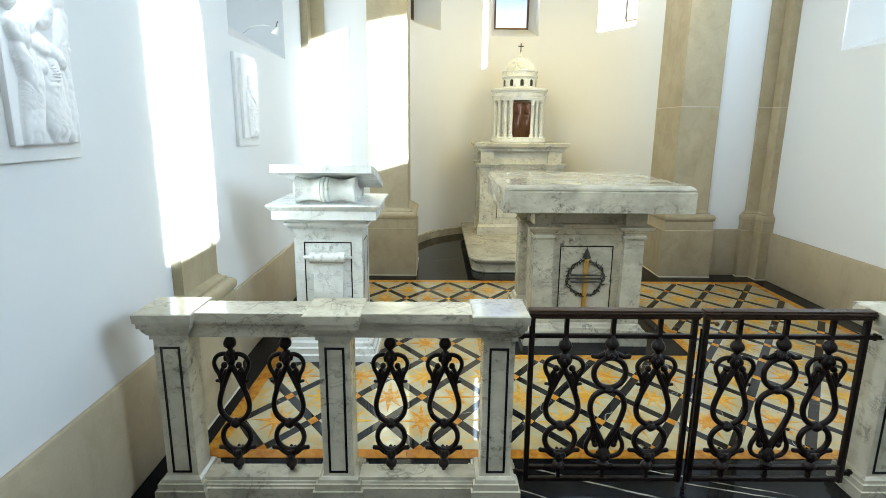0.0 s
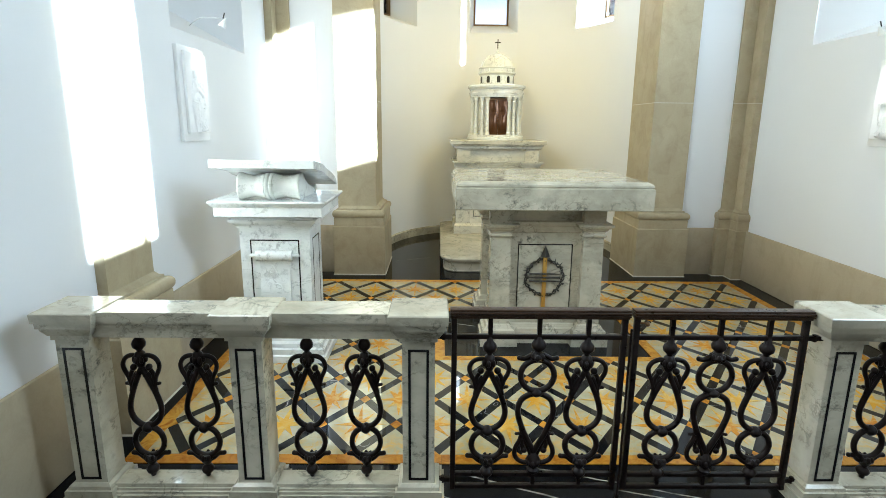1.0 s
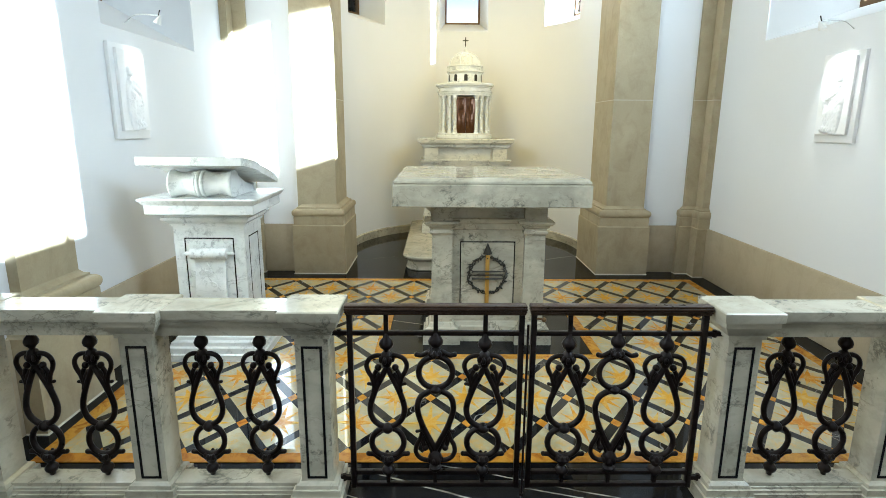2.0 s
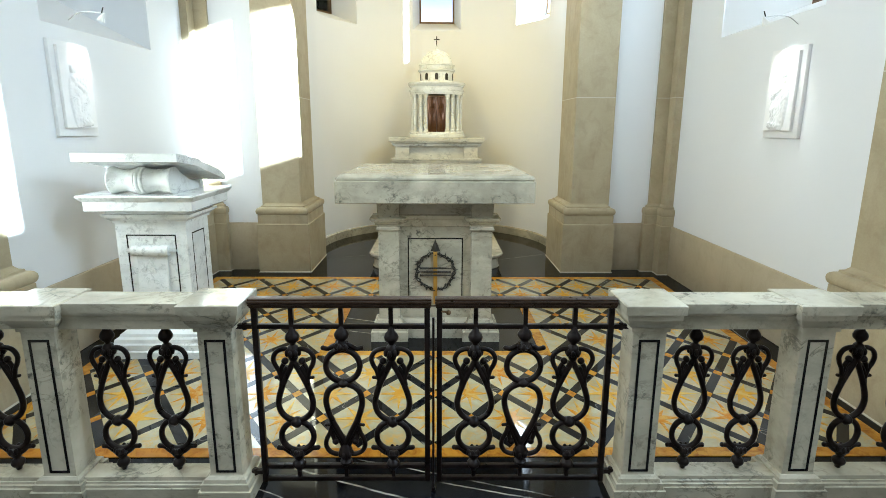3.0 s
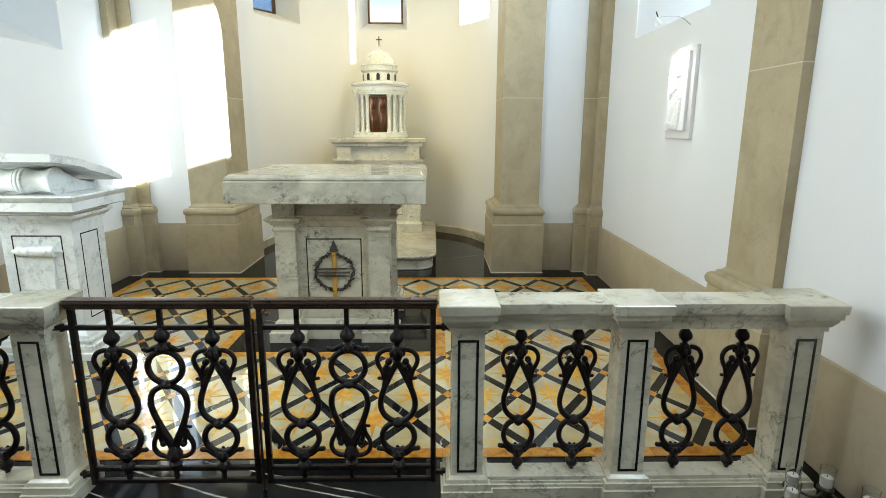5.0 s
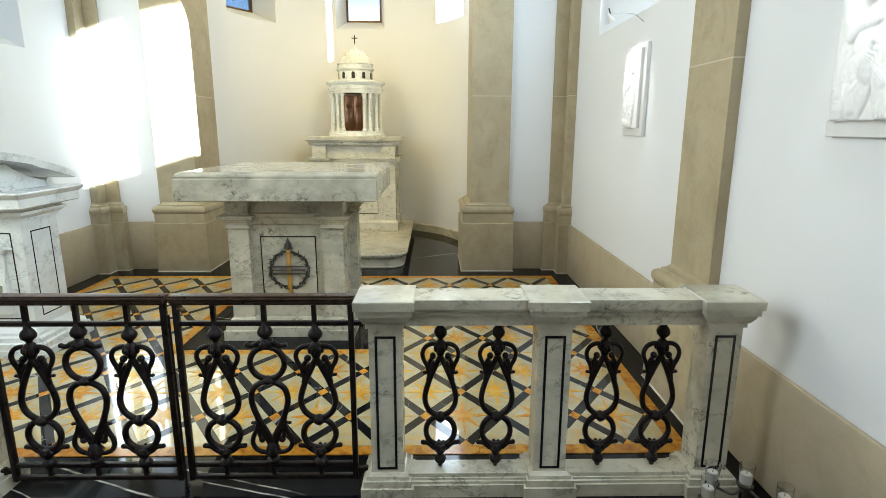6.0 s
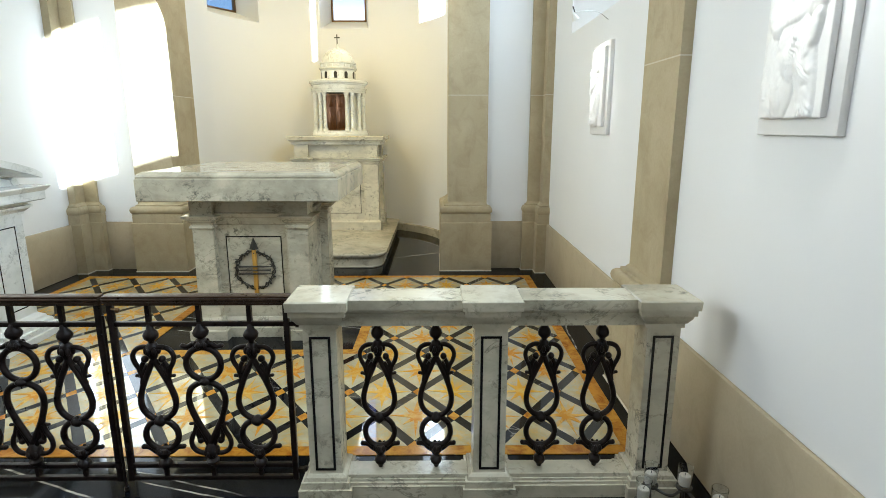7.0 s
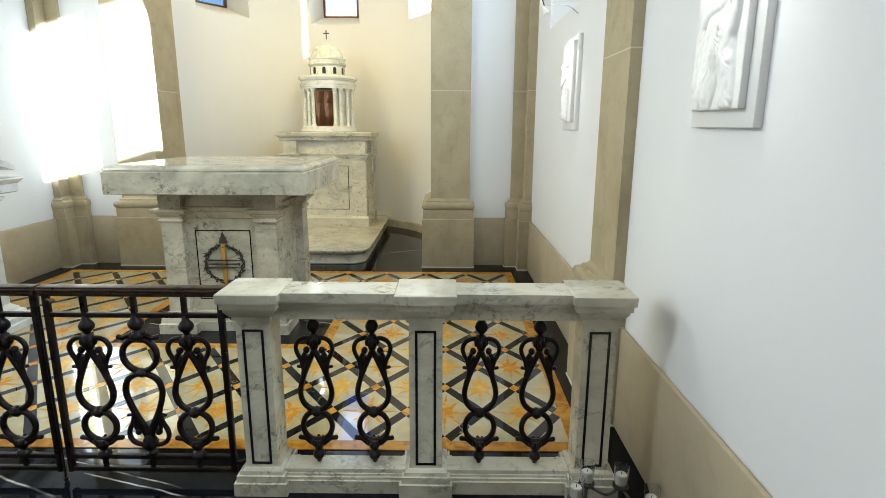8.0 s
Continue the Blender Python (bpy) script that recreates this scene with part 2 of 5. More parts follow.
def glass_mat():
    m, t, s = mat("clear_glass")
    s.inputs["Base Color"].default_value = (0.96, 0.98, 1, 1)
    s.inputs["Roughness"].default_value = 0.02
    s.inputs["Transmission Weight"].default_value = 1.0
    s.inputs["IOR"].default_value = 1.45
    return m


GLASS = glass_mat()


def pane_mat():
    """Thin flat window glass: clear, with a faint gloss that grows at a slant."""
    m, t, s = mat("window_glass")
    clear = t.nodes.new("ShaderNodeBsdfTransparent")
    clear.inputs["Color"].default_value = (0.97, 0.985, 0.98, 1)
    gloss = node(t, "ShaderNodeBsdfGlossy", Roughness=0.0)
    fresnel = node(t, "ShaderNodeFresnel", IOR=1.45)
    both = t.nodes.new("ShaderNodeMixShader")
    t.links.new(fresnel.outputs[0], both.inputs[0])
    t.links.new(clear.outputs[0], both.inputs[1])
    t.links.new(gloss.outputs[0], both.inputs[2])
    t.nodes.remove(s)
    t.links.new(both.outputs[0], t.nodes["Material Output"].inputs[0])
    return m


PANE = pane_mat()


# ---- mesh helpers ----
BASE = {}


def thing(name, at, label, category, group="", kind=""):
    ob = new(name)
    ob.empty_display_size = 0.1
    ob.location = at
    BASE[ob] = Vector(at)
    return tagged(ob, label, category, group, kind)


def finish(name, bm, material, smooth=35):
    me = bpy.data.meshes.new(name)
    bmesh.ops.recalc_face_normals(bm, faces=bm.faces)
    bm.to_mesh(me)
    bm.free()
    me.materials.append(material)
    if smooth:
        me.polygons.foreach_set("use_smooth", [True] * len(me.polygons))
        me.set_sharp_from_angle(angle=radians(smooth))
    return me


def part(name, bm, material, parent=None, label="", smooth=35):
    """One mesh object, written in world coordinates, under a thing or a part."""
    base = BASE[parent] if parent else Vector()
    bmesh.ops.translate(bm, verts=bm.verts, vec=-base)
    ob = new(name, finish(name, bm, material, smooth))
    if parent:
        ob.parent = parent
        BASE[ob] = base
    else:
        BASE[ob] = Vector()
    return tagged(ob, label)


def share(name, me, parent, at, turn=0.0):
    """A part on a mesh that other parts use too."""
    ob = new(name, me)
    ob.parent = parent
    ob.matrix_basis = pose(*(Vector(at) - BASE[parent]), 0, 0, turn)
    BASE[ob] = BASE[parent]
    return ob


def box(bm, x0, x1, y0, y1, z0, z1, bevel=0.0):
    x0, x1, y0, y1, z0, z1 = min(x0, x1), max(x0, x1), min(y0, y1), max(y0, y1), min(z0, z1), max(z0, z1)
    v = bmesh.ops.create_cube(bm, size=1)["verts"]
    bmesh.ops.scale(bm, vec=(x1 - x0, y1 - y0, z1 - z0), verts=v)
    bmesh.ops.translate(bm, vec=((x0 + x1) / 2, (y0 + y1) / 2, (z0 + z1) / 2), verts=v)
    if bevel:
        es = {e for q in v for e in q.link_edges}
        bmesh.ops.bevel(bm, geom=list(es), offset=bevel, segments=2, profile=0.5, affect="EDGES")
    return bm


def boxes(*args, bevel=0.0):
    bm = bmesh.new()
    for a in args:
        box(bm, *a, bevel=bevel)
    return bm


def stack(bm, x0, x1, y0, y1, profile, corner=0.0, seg=1):
    """A block whose rectangular outline grows and shrinks by the profile's (z, out) pairs; corner rounds its plan."""
    rings = []
    for z, o in profile:
        pts = []
        a, b, c, d = x0 - o, x1 + o, y0 - o, y1 + o
        r = corner + o if corner else 0
        if corner:
            for cx, cy, s in ((b - r, d - r, 0), (a + r, d - r, 90), (a + r, c + r, 180), (b - r, c + r, 270)):
                for k in range(seg + 1):
                    w = radians(s + 90 * k / seg)
                    pts.append((cx + r * math.cos(w), cy + r * math.sin(w), z))
        else:
            pts = [(b, d, z), (a, d, z), (a, c, z), (b, c, z)]
        rings.append([bm.verts.new(p) for p in pts])
    n = len(rings[0])
    for lo, hi in zip(rings, rings[1:]):
        for k in range(n):
            bm.faces.new((lo[k], lo[(k + 1) % n], hi[(k + 1) % n], hi[k]))
    bm.faces.new(list(reversed(rings[0])))
    bm.faces.new(rings[-1])
    return bm


def lathe(bm, profile, cx, cy, seg=24, cz=0.0):
    rings = []
    for r, z in profile:
        rings.append([bm.verts.new((cx + r * math.cos(2 * math.pi * k / seg), cy + r * math.sin(2 * math.pi * k / seg), cz + z)) for k in range(seg)])
    for lo, hi in zip(rings, rings[1:]):
        for k in range(seg):
            bm.faces.new((lo[k], lo[(k + 1) % seg], hi[(k + 1) % seg], hi[k]))
    bm.faces.new(list(reversed(rings[0])))
    bm.faces.new(rings[-1])
    return bm


def tube(bm, pts, radius, seg=8, closed=False, taper=None):
    pts = [Vector(p) for p in pts]
    rings = []
    n = len(pts)
    side = None
    for i, p in enumerate(pts):
        a = pts[i - 1] if closed or i else pts[0]
        b = pts[(i + 1) % n] if closed or i < n - 1 else pts[-1]
        d = (b - a).normalized()
        if side is None:
            side = d.orthogonal().normalized()
        side = (side - d * side.dot(d)).normalized()
        up = d.cross(side)
        r = radius * (taper[i] if taper else 1)
        rings.append([bm.verts.new(p + r * (math.cos(2 * math.pi * k / seg) * side + math.sin(2 * math.pi * k / seg) * up)) for k in range(seg)])
    pairs = list(zip(rings, rings[1:])) + ([(rings[-1], rings[0])] if closed else [])
    for lo, hi in pairs:
        shift = 0
        if closed and lo is rings[-1]:
            shift = min(range(seg), key=lambda s: (hi[s].co - lo[0].co).length)
        for k in range(seg):
            bm.faces.new((lo[k], lo[(k + 1) % seg], hi[(k + 1 + shift) % seg], hi[(k + shift) % seg]))
    if not closed:
        bm.faces.new(list(reversed(rings[0])))
        bm.faces.new(rings[-1])
    return bm


def ball(bm, at, r, sz=1.0, u=10, v=7):
    res = bmesh.ops.create_uvsphere(bm, u_segments=u, v_segments=v, radius=r)["verts"]
    bmesh.ops.scale(bm, vec=(1, 1, sz), verts=res)
    bmesh.ops.translate(bm, vec=at, verts=res)
    return bm


def curve(pts, steps=6):
    """A smooth line through the points (Catmull-Rom)."""
    p = [Vector(q) for q in pts]
    p = [2 * p[0] - p[1]] + p + [2 * p[-1] - p[-2]]
    out = []
    for i in range(1, len(p) - 2):
        for k in range(steps):
            t = k / steps
            a, b, c, d = p[i - 1:i + 3]
            out.append(0.5 * (2 * b + (c - a) * t + (2 * a - 5 * b + 4 * c - d) * t * t + (3 * b - a - 3 * c + d) * t ** 3))
    out.append(p[-2])
    return out


# ---- the shell ----
WALL, DADO_X, TOP, BACK, END = 2.215, 2.190, 4.3, -3.0, 5.605
APSE_Y, APSE_R = 6.55, 1.32

part("floor", boxes((-3.2, 3.2, BACK - 0.3, 9.2, -0.25, 0)), BLACK, smooth=0)
tagged(bpy.data.objects["floor"], "polished black marble floor with white veins", "floor", kind="structure")
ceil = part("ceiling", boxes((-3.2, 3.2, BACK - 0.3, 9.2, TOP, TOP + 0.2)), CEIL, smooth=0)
tagged(ceil, "plain grey plastered ceiling, out of view", "ceiling", kind="structure")


def arch_loop(cy, half, z0, spring, rise, n=10):
    """Outline (y, z) of an opening with a flat sill and a round head."""
    pts = [(cy - half, z0), (cy + half, z0)]
    for k in range(n + 1):
        w = math.pi * k / n
        pts.append((cy + half * math.cos(w), spring + rise * math.sin(w)))
    return pts


def side_wall(name, s):
    """A long wall with three deep splayed round-headed window openings; s is its side."""
    bm = bmesh.new()
    planes = (WALL, 2.735, 2.84)
    loops = []
    for wy in WIN_EAST if s > 0 else WIN_WEST:
        face = arch_loop(wy, 0.59, 2.05, 3.40, 0.42) if s > 0 else arch_loop(wy, 0.61, 1.94, 3.40, 0.45)
        loops.append([face, arch_loop(wy, 0.33, 2.25, 3.39, 0.30), arch_loop(wy, 0.40, 2.20, 3.39, 0.34)])
    rim = [(BACK, 0), (5.80, 0), (5.80, TOP), (BACK, TOP)]
    for pi, x in ((0, planes[0]), (2, planes[2])):
        edges = []
        for pts in [rim] + [lp[pi] for lp in loops]:
            vs = [bm.verts.new((s * x, y, z)) for y, z in pts]
            edges += [bm.edges.new((vs[k], vs[(k + 1) % len(vs)])) for k in range(len(vs))]
        bmesh.ops.triangle_fill(bm, use_beauty=True, edges=edges)
    for lp in loops:
        rings = [[bm.verts.new((s * x, y, z)) for y, z in pts] for x, pts in zip(planes, lp)]
        for lo, hi in zip(rings, rings[1:]):
            for k in range(len(lo)):
                bm.faces.new((lo[k], lo[(k + 1) % len(lo)], hi[(k + 1) % len(lo)], hi[k]))
    bmesh.ops.remove_doubles(bm, verts=bm.verts, dist=0.0005)
    ob = part(name, bm, PLASTER, smooth=25)
    return tagged(ob, "white plastered wall with deep splayed windows", "wall", kind="structure")


side_wall("wall_east", 1)
side_wall("wall_west", -1)
tagged(part("wall_south", boxes((-WALL, WALL, BACK - 0.3, BACK, 0, TOP)), PLASTER, smooth=0), "plain white plastered nave wall", "wall", kind="structure")


def side_window(name, s, wy):
    win = thing(name, (s * 2.735, wy, 2.31), "round-headed window with a bronze frame and clear glass", "window", kind="structure")
    bm = bmesh.new()
    out, inn = arch_loop(wy, 0.335, 2.245, 3.39, 0.305), arch_loop(wy, 0.30, 2.282, 3.38, 0.275)
    rings = [[bm.verts.new((s * x, y, z)) for y, z in pts] for x, pts in ((2.725, out), (2.725, inn), (2.765, inn), (2.765, out))]
    n = len(out)
    for i in range(4):
        lo, hi = rings[i], rings[(i + 1) % 4]
        for k in range(n):
            bm.faces.new((lo[k], lo[(k + 1) % n], hi[(k + 1) % n], hi[k]))
    part("window_frame", bm, BRONZE, win, "dark bronze frame", 0)
    bm = bmesh.new()
    f = bm.faces.new([bm.verts.new((s * 2.743, y, z)) for y, z in arch_loop(wy, 0.305, 2.278, 3.38, 0.28)])
    ext = bmesh.ops.extrude_face_region(bm, geom=[f])["geom"]
    bmesh.ops.translate(bm, vec=(s * 0.006, 0, 0), verts=[g for g in ext if isinstance(g, bmesh.types.BMVert)])
    pane = part("pane", bm, PANE, win, "", 0)
    pane.visible_shadow = False


for i, (s, wy) in enumerate([(1, y) for y in WIN_EAST] + [(-1, y) for y in WIN_WEST]):
    side_window("window_%d" % (i + 1), s, wy)


def end_wall(name, s):
    bm = boxes((s * APSE_R, s * 2.84, END, 6.15, 0, TOP))
    tagged(part(name, bm, PLASTER, smooth=0), "white plastered wall beside the apse", "wall", kind="structure")


end_wall("wall_north_1", 1)
end_wall("wall_north_2", -1)

# apse: a half-round wall with three splayed windows
APSE_WINDOWS = (0, 60, -57.3)
OPEN_DEG = {0: (-13.5, 13.5), 60: (-13.0, 13.0), -57.3: (-23.7, 10.3)}          # from edge to edge of each opening
OPEN_Z, GLASS_R, GLASS_HALF, GLASS_Z = (2.58, 4.0), 1.70, 0.235, (2.73, 3.9)


def apse_wall():
    bm = bmesh.new()
    cuts = sorted({-90, 90, *[a + d for a in APSE_WINDOWS for d in OPEN_DEG[a]], *range(-90, 91, 5)})
    cuts = [c for c in cuts if not any(abs(c - (a + d)) < 1.5 and c != a + d for a in APSE_WINDOWS for d in OPEN_DEG[a])]

    def at(deg, r, z):
        w = radians(deg)
        return bm.verts.new((r * math.sin(w), APSE_Y + r * math.cos(w), z))

    for a, b in zip(cuts, cuts[1:]):
        mid = (a + b) / 2
        spans = [(0, TOP)]
        if any(OPEN_DEG[w][0] < mid - w < OPEN_DEG[w][1] for w in APSE_WINDOWS):
            spans = [(0, OPEN_Z[0]), (OPEN_Z[1], TOP)]
        for lo, hi in spans:
            bm.faces.new((at(a, APSE_R, lo), at(b, APSE_R, lo), at(b, APSE_R, hi), at(a, APSE_R, hi)))
    for w in APSE_WINDOWS:
        c = radians(w)
        rad, tan = Vector((math.sin(c), math.cos(c), 0)), Vector((math.cos(c), -math.sin(c), 0))
        mid = Vector((0, APSE_Y, 0))
        g = [bm.verts.new(mid + rad * GLASS_R + tan * (u * GLASS_HALF) + Vector((0, 0, z))) for u, z in ((-1, GLASS_Z[0]), (1, GLASS_Z[0]), (1, GLASS_Z[1]), (-1, GLASS_Z[1]))]
        o = [bm.verts.new(mid + rad * (GLASS_R + 0.045) + tan * (u * GLASS_HALF) + Vector((0, 0, z))) for u, z in ((-1, GLASS_Z[0]), (1, GLASS_Z[0]), (1, GLASS_Z[1]), (-1, GLASS_Z[1]))]
        arc = [c_ for c_ in cuts if w + OPEN_DEG[w][0] - 0.1 <= c_ <= w + OPEN_DEG[w][1] + 0.1]
        low = [at(d, APSE_R, OPEN_Z[0]) for d in arc]
        high = [at(d, APSE_R, OPEN_Z[1]) for d in arc]
        for row, p, q in ((low, g[0], g[1]), (high, g[3], g[2])):
            ts = [k / (len(row) - 1) for k in range(len(row))]
            edge = [bm.verts.new(p.co.lerp(q.co, t)) for t in ts]
            for k in range(len(row) - 1):
                bm.faces.new((row[k], row[k + 1], edge[k + 1], edge[k]))
        bm.faces.new((low[0], high[0], g[3], g[0]))
        bm.faces.new((low[-1], high[-1], g[2], g[1]))
        for k in range(4):
            bm.faces.new((g[k], g[(k + 1) % 4], o[(k + 1) % 4], o[k]))
    # straight cheeks between the end wall and the half round
    for s in (-1, 1):
        bm.faces.new([bm.verts.new((s * APSE_R, y, z)) for y, z in ((6.15, 0), (APSE_Y, 0), (APSE_Y, TOP), (6.15, TOP))])
    bmesh.ops.remove_doubles(bm, verts=bm.verts, dist=0.0005)
    # the wall's outer skin, round the outside
    outer = 1.77
    ds = [a for a in range(-90, 91, 5)]
    for a, b in zip(ds, ds[1:]):
        mid = (a + b) / 2
        spans = [(0, TOP)]
        if any(abs(mid - w) < 16 for w in APSE_WINDOWS):
            spans = [(0, GLASS_Z[0] - 0.02), (GLASS_Z[1] + 0.3, TOP)]
        for lo, hi in spans:
            bm.faces.new((at(a, outer, lo), at(b, outer, lo), at(b, outer, hi), at(a, outer, hi)))
    ob = part("wall_apse", bm, PLASTER, smooth=30)
    return tagged(ob, "cream white curved apse wall with three windows", "wall", kind="structure")


apse_wall()
for i, w in enumerate(APSE_WINDOWS):
    c = radians(w)
    rad, tan = Vector((math.sin(c), math.cos(c), 0)), Vector((math.cos(c), -math.sin(c), 0))
    mid = Vector((0, APSE_Y, 0)) + rad * (GLASS_R + 0.02)
    win = thing("window_%d" % (6 + i), mid + Vector((0, 0, GLASS_Z[0])), "narrow apse window with a bronze frame", "window", kind="structure")
    bm = bmesh.new()
    h, f = GLASS_HALF - 0.002, 0.022
    for u0, u1, z0, z1 in ((-h, -h + f, GLASS_Z[0], GLASS_Z[1]), (h - f, h, GLASS_Z[0], GLASS_Z[1]), (-h + f, h - f, GLASS_Z[0], GLASS_Z[0] + f), (-h + f, h - f, GLASS_Z[1] - f, GLASS_Z[1])):
        vs = box(bm, u0, u1, -0.02, 0.02, z0, z1)
    bmesh.ops.transform(bm, matrix=Matrix.Translation(mid) @ pose(0, 0, 0, 0, 0, -w), verts=bm.verts)
    part("window_frame", bm, BRONZE, win, "dark bronze frame", 0)
    bm = boxes((-h + f, h - f, 0.0, 0.006, GLASS_Z[0] + f, GLASS_Z[1] - f))
    bmesh.ops.transform(bm, matrix=Matrix.Translation(mid) @ pose(0, 0, 0, 0, 0, -w), verts=bm.verts)
    pane = part("pane", bm, PANE, win, "", 0)
    pane.visible_shadow = False

# pale hazy distance behind the apse windows
def haze():
    m, t, s = mat("pale_haze")
    s.inputs["Base Color"].default_value = (0, 0, 0, 1)
    s.inputs["Roughness"].default_value = 1.0
    height = t.nodes.new("ShaderNodeSeparateXYZ")
    t.links.new(coords(t, False), height.inputs[0])
    part_z = node(t, "ShaderNodeMapRange")
    part_z.inputs["From Max"].default_value = 10.0
    t.links.new(height.outputs[2], part_z.inputs["Value"])
    t.links.new(ramp(t, part_z.outputs[0], [(0.42, (0.94, 0.97, 1.0)), (0.53, (0.03, 0.14, 0.9))]), s.inputs["Emission Color"])
    s.inputs["Emission Strength"].default_value = 0.135
    return m


tagged(part("backdrop", boxes((-2.4, 11.0, 16.0, 16.1, -1.0, 12.0)), haze(), smooth=0), "pale hazy distance behind the apse windows", "backdrop", kind="structure")

# dado along the walls
DZ = 0.47
for s, nm in ((1, "dado_east"), (-1, "dado_west")):
    bm = bmesh.new()
    for y0, y1 in ((BACK, 2.645), (3.185, 5.42)):
        box(bm, s * DADO_X, s * WALL, y0, y1, 0, DZ, bevel=0.011)
    tagged(part(nm, bm, DADO), "beige stone dado along the wall", "dado", kind="structure")
    bm = boxes((s * 1.645, s * 2.035, END - 0.022, END, 0, DZ - 0.005), bevel=0.004)
    tagged(part("dado_north", bm, DADO), "beige stone dado beside the apse", "dado", kind="structure")

# low marble skirting round the apse
bm = bmesh.new()
ring = []
for k in range(37):
    w = radians(-90 + 5 * k)
    row = []
    for r, z in ((APSE_R, 0.10), (APSE_R - 0.010, 0.10), (APSE_R - 0.020, 0.088), (APSE_R - 0.020, 0)):
        row.append(bm.verts.new((r * math.sin(w), APSE_Y + r * math.cos(w), z)))
    ring.append(row)
for a, b in zip(ring, ring[1:]):
    for k in range(3):
        bm.faces.new((a[k], a[k + 1], b[k + 1], b[k]))
for s in (-1, 1):
    box(bm, s * (APSE_R - 0.02), s * APSE_R, 5.90, APSE_Y, 0, 0.10)
tagged(part("baseboard", bm, MARBLE), "low white marble skirting round the apse", "skirting", kind="structure")

# height and share of the plinth's overhang: sub-block, torus, fillet and the spring of the shaft
BASE_MOULD = [(0.470, 0.86), (0.552, 0.86), (0.554, 0.80), (0.562, 0.92), (0.574, 1.0), (0.588, 1.03), (0.602, 1.0), (0.614, 0.90), (0.622, 0.72), (0.623, 0.50), (0.636, 0.48), (0.642, 0.22), (0.660, 0.0)]


def pilaster(x0, x1, y0, y1, label, out=0.07, trim_x=(0.0, 0.0)):
    """A sandstone pilaster: shaft blocks, a moulded foot and the plinth; trim_x draws the plinth in at its ends."""
    ob = thing("pilaster", ((x0 + x1) / 2, (y0 + y1) / 2, 0), label, "pilaster", group="sandstone pilasters", kind="structure")
    p0, p1 = x0 + trim_x[0], x1 - trim_x[1]
    bm = bmesh.new()
    stack(bm, p0, p1, y0, y1, [(0, out), (DZ - 0.006, out), (DZ, out - 0.006)])
    part("plinth", bm, STONE, ob, "", 20)
    bm = bmesh.new()
    stack(bm, p0, p1, y0, y1, [(0, out + 0.006), (0.004, out + 0.005), (0.008, out + 0.0005)])
    part("caulk_line", bm, MORTAR, ob, "thin pale line of caulk", 0)
    bm = bmesh.new()
    stack(bm, p0, p1, y0, y1, [(z, out * f) for z, f in BASE_MOULD])
    part("foot_moulding", bm, STONE, ob, "", 35)
    for z0, z1 in ((0.62, 1.631), (1.637, 3.0), (3.006, TOP)):
        bm = boxes((x0, x1, y0, y1, z0, z1))
        part("shaft_block", bm, STONE, ob, "", 0)
        if z1 < TOP:
            bm = boxes((x0 - 0.0006, x1 + 0.0006, y0 - 0.0006, y1, z1, z1 + 0.006))
            part("mortar_joint", bm, MORTAR, ob, "pale mortar joint", 0)
    return ob


for s in (-1, 1):
    pilaster(min(s * 1.282, s * 1.645), max(s * 1.282, s * 1.645), 5.555, 6.15, "tall beige sandstone pilaster at the apse opening", 0.075, (-0.007, 0.03) if s > 0 else (0.03, -0.007))
    pilaster(min(s * 2.035, s * 2.15), max(s * 2.035, s * 2.15), 5.575, END, "slim beige sandstone corner pilaster", 0.05)
    pilaster(min(s * 2.15, s * 2.24), max(s * 2.15, s * 2.24), 5.44, END, "slim beige sandstone pilaster in the corner", 0.05)
    pilaster(min(s * 2.167, s * 2.26), max(s * 2.167, s * 2.26), 2.715, 3.115, "beige sandstone wall pilaster between the windows", 0.07)


# ---- altar rail ----
RAIL_Y0, RAIL_Y1 = 2.175, 2.292            # front and back of the post shafts
POST_HALF = 0.0585
POSTS = {1: (0.763, 1.363, 1.967), -1: (0.766, 1.378, 1.983)}
CAP = [(0.663, 0), (0.6635, 0.009), (0.679, 0.009), (0.681, 0.014), (0.689, 0.019), (0.703, 0.028), (0.713, 0.03), (0.714, 0.037), (0.735, 0.038), (0.736, 0.045), (0.768, 0.047), (0.772, 0.043)]
FOOT = [(0, 0.038), (0.05, 0.038), (0.051, 0.03), (0.076, 0.029), (0.077, 0.021), (0.09, 0.018), (0.098, 0.008), (0.099, 0.003), (0.108, 0.0)]


def frame_lines(bm, x0, x1, z0, z1, y, w=0.009, d=0.003):
    """A thin rectangular line of inlay on a face that looks towards -y."""
    box(bm, x0, x1, y - 0.0015, y + d, z1 - w, z1)
    box(bm, x0, x1, y - 0.0015, y + d, z0, z0 + w)
    box(bm, x0, x0 + w, y - 0.0015, y + d, z0 + w, z1 - w)
    box(bm, x1 - w, x1, y - 0.0015, y + d, z0 + w, z1 - w)
    return bm


def rail_post(parent, x):
    bm = bmesh.new()
    stack(bm, x - POST_HALF, x + POST_HALF, RAIL_Y0, RAIL_Y1, FOOT + CAP)
    post = part("post", bm, MARBLE, parent, "", 22)
    bm = frame_lines(bmesh.new(), x - 0.037, x + 0.037, 0.110, 0.632, RAIL_Y0)
    part("inlay_line", bm, INLAY, post, "thin black marble inlay frame", 0)
    return post


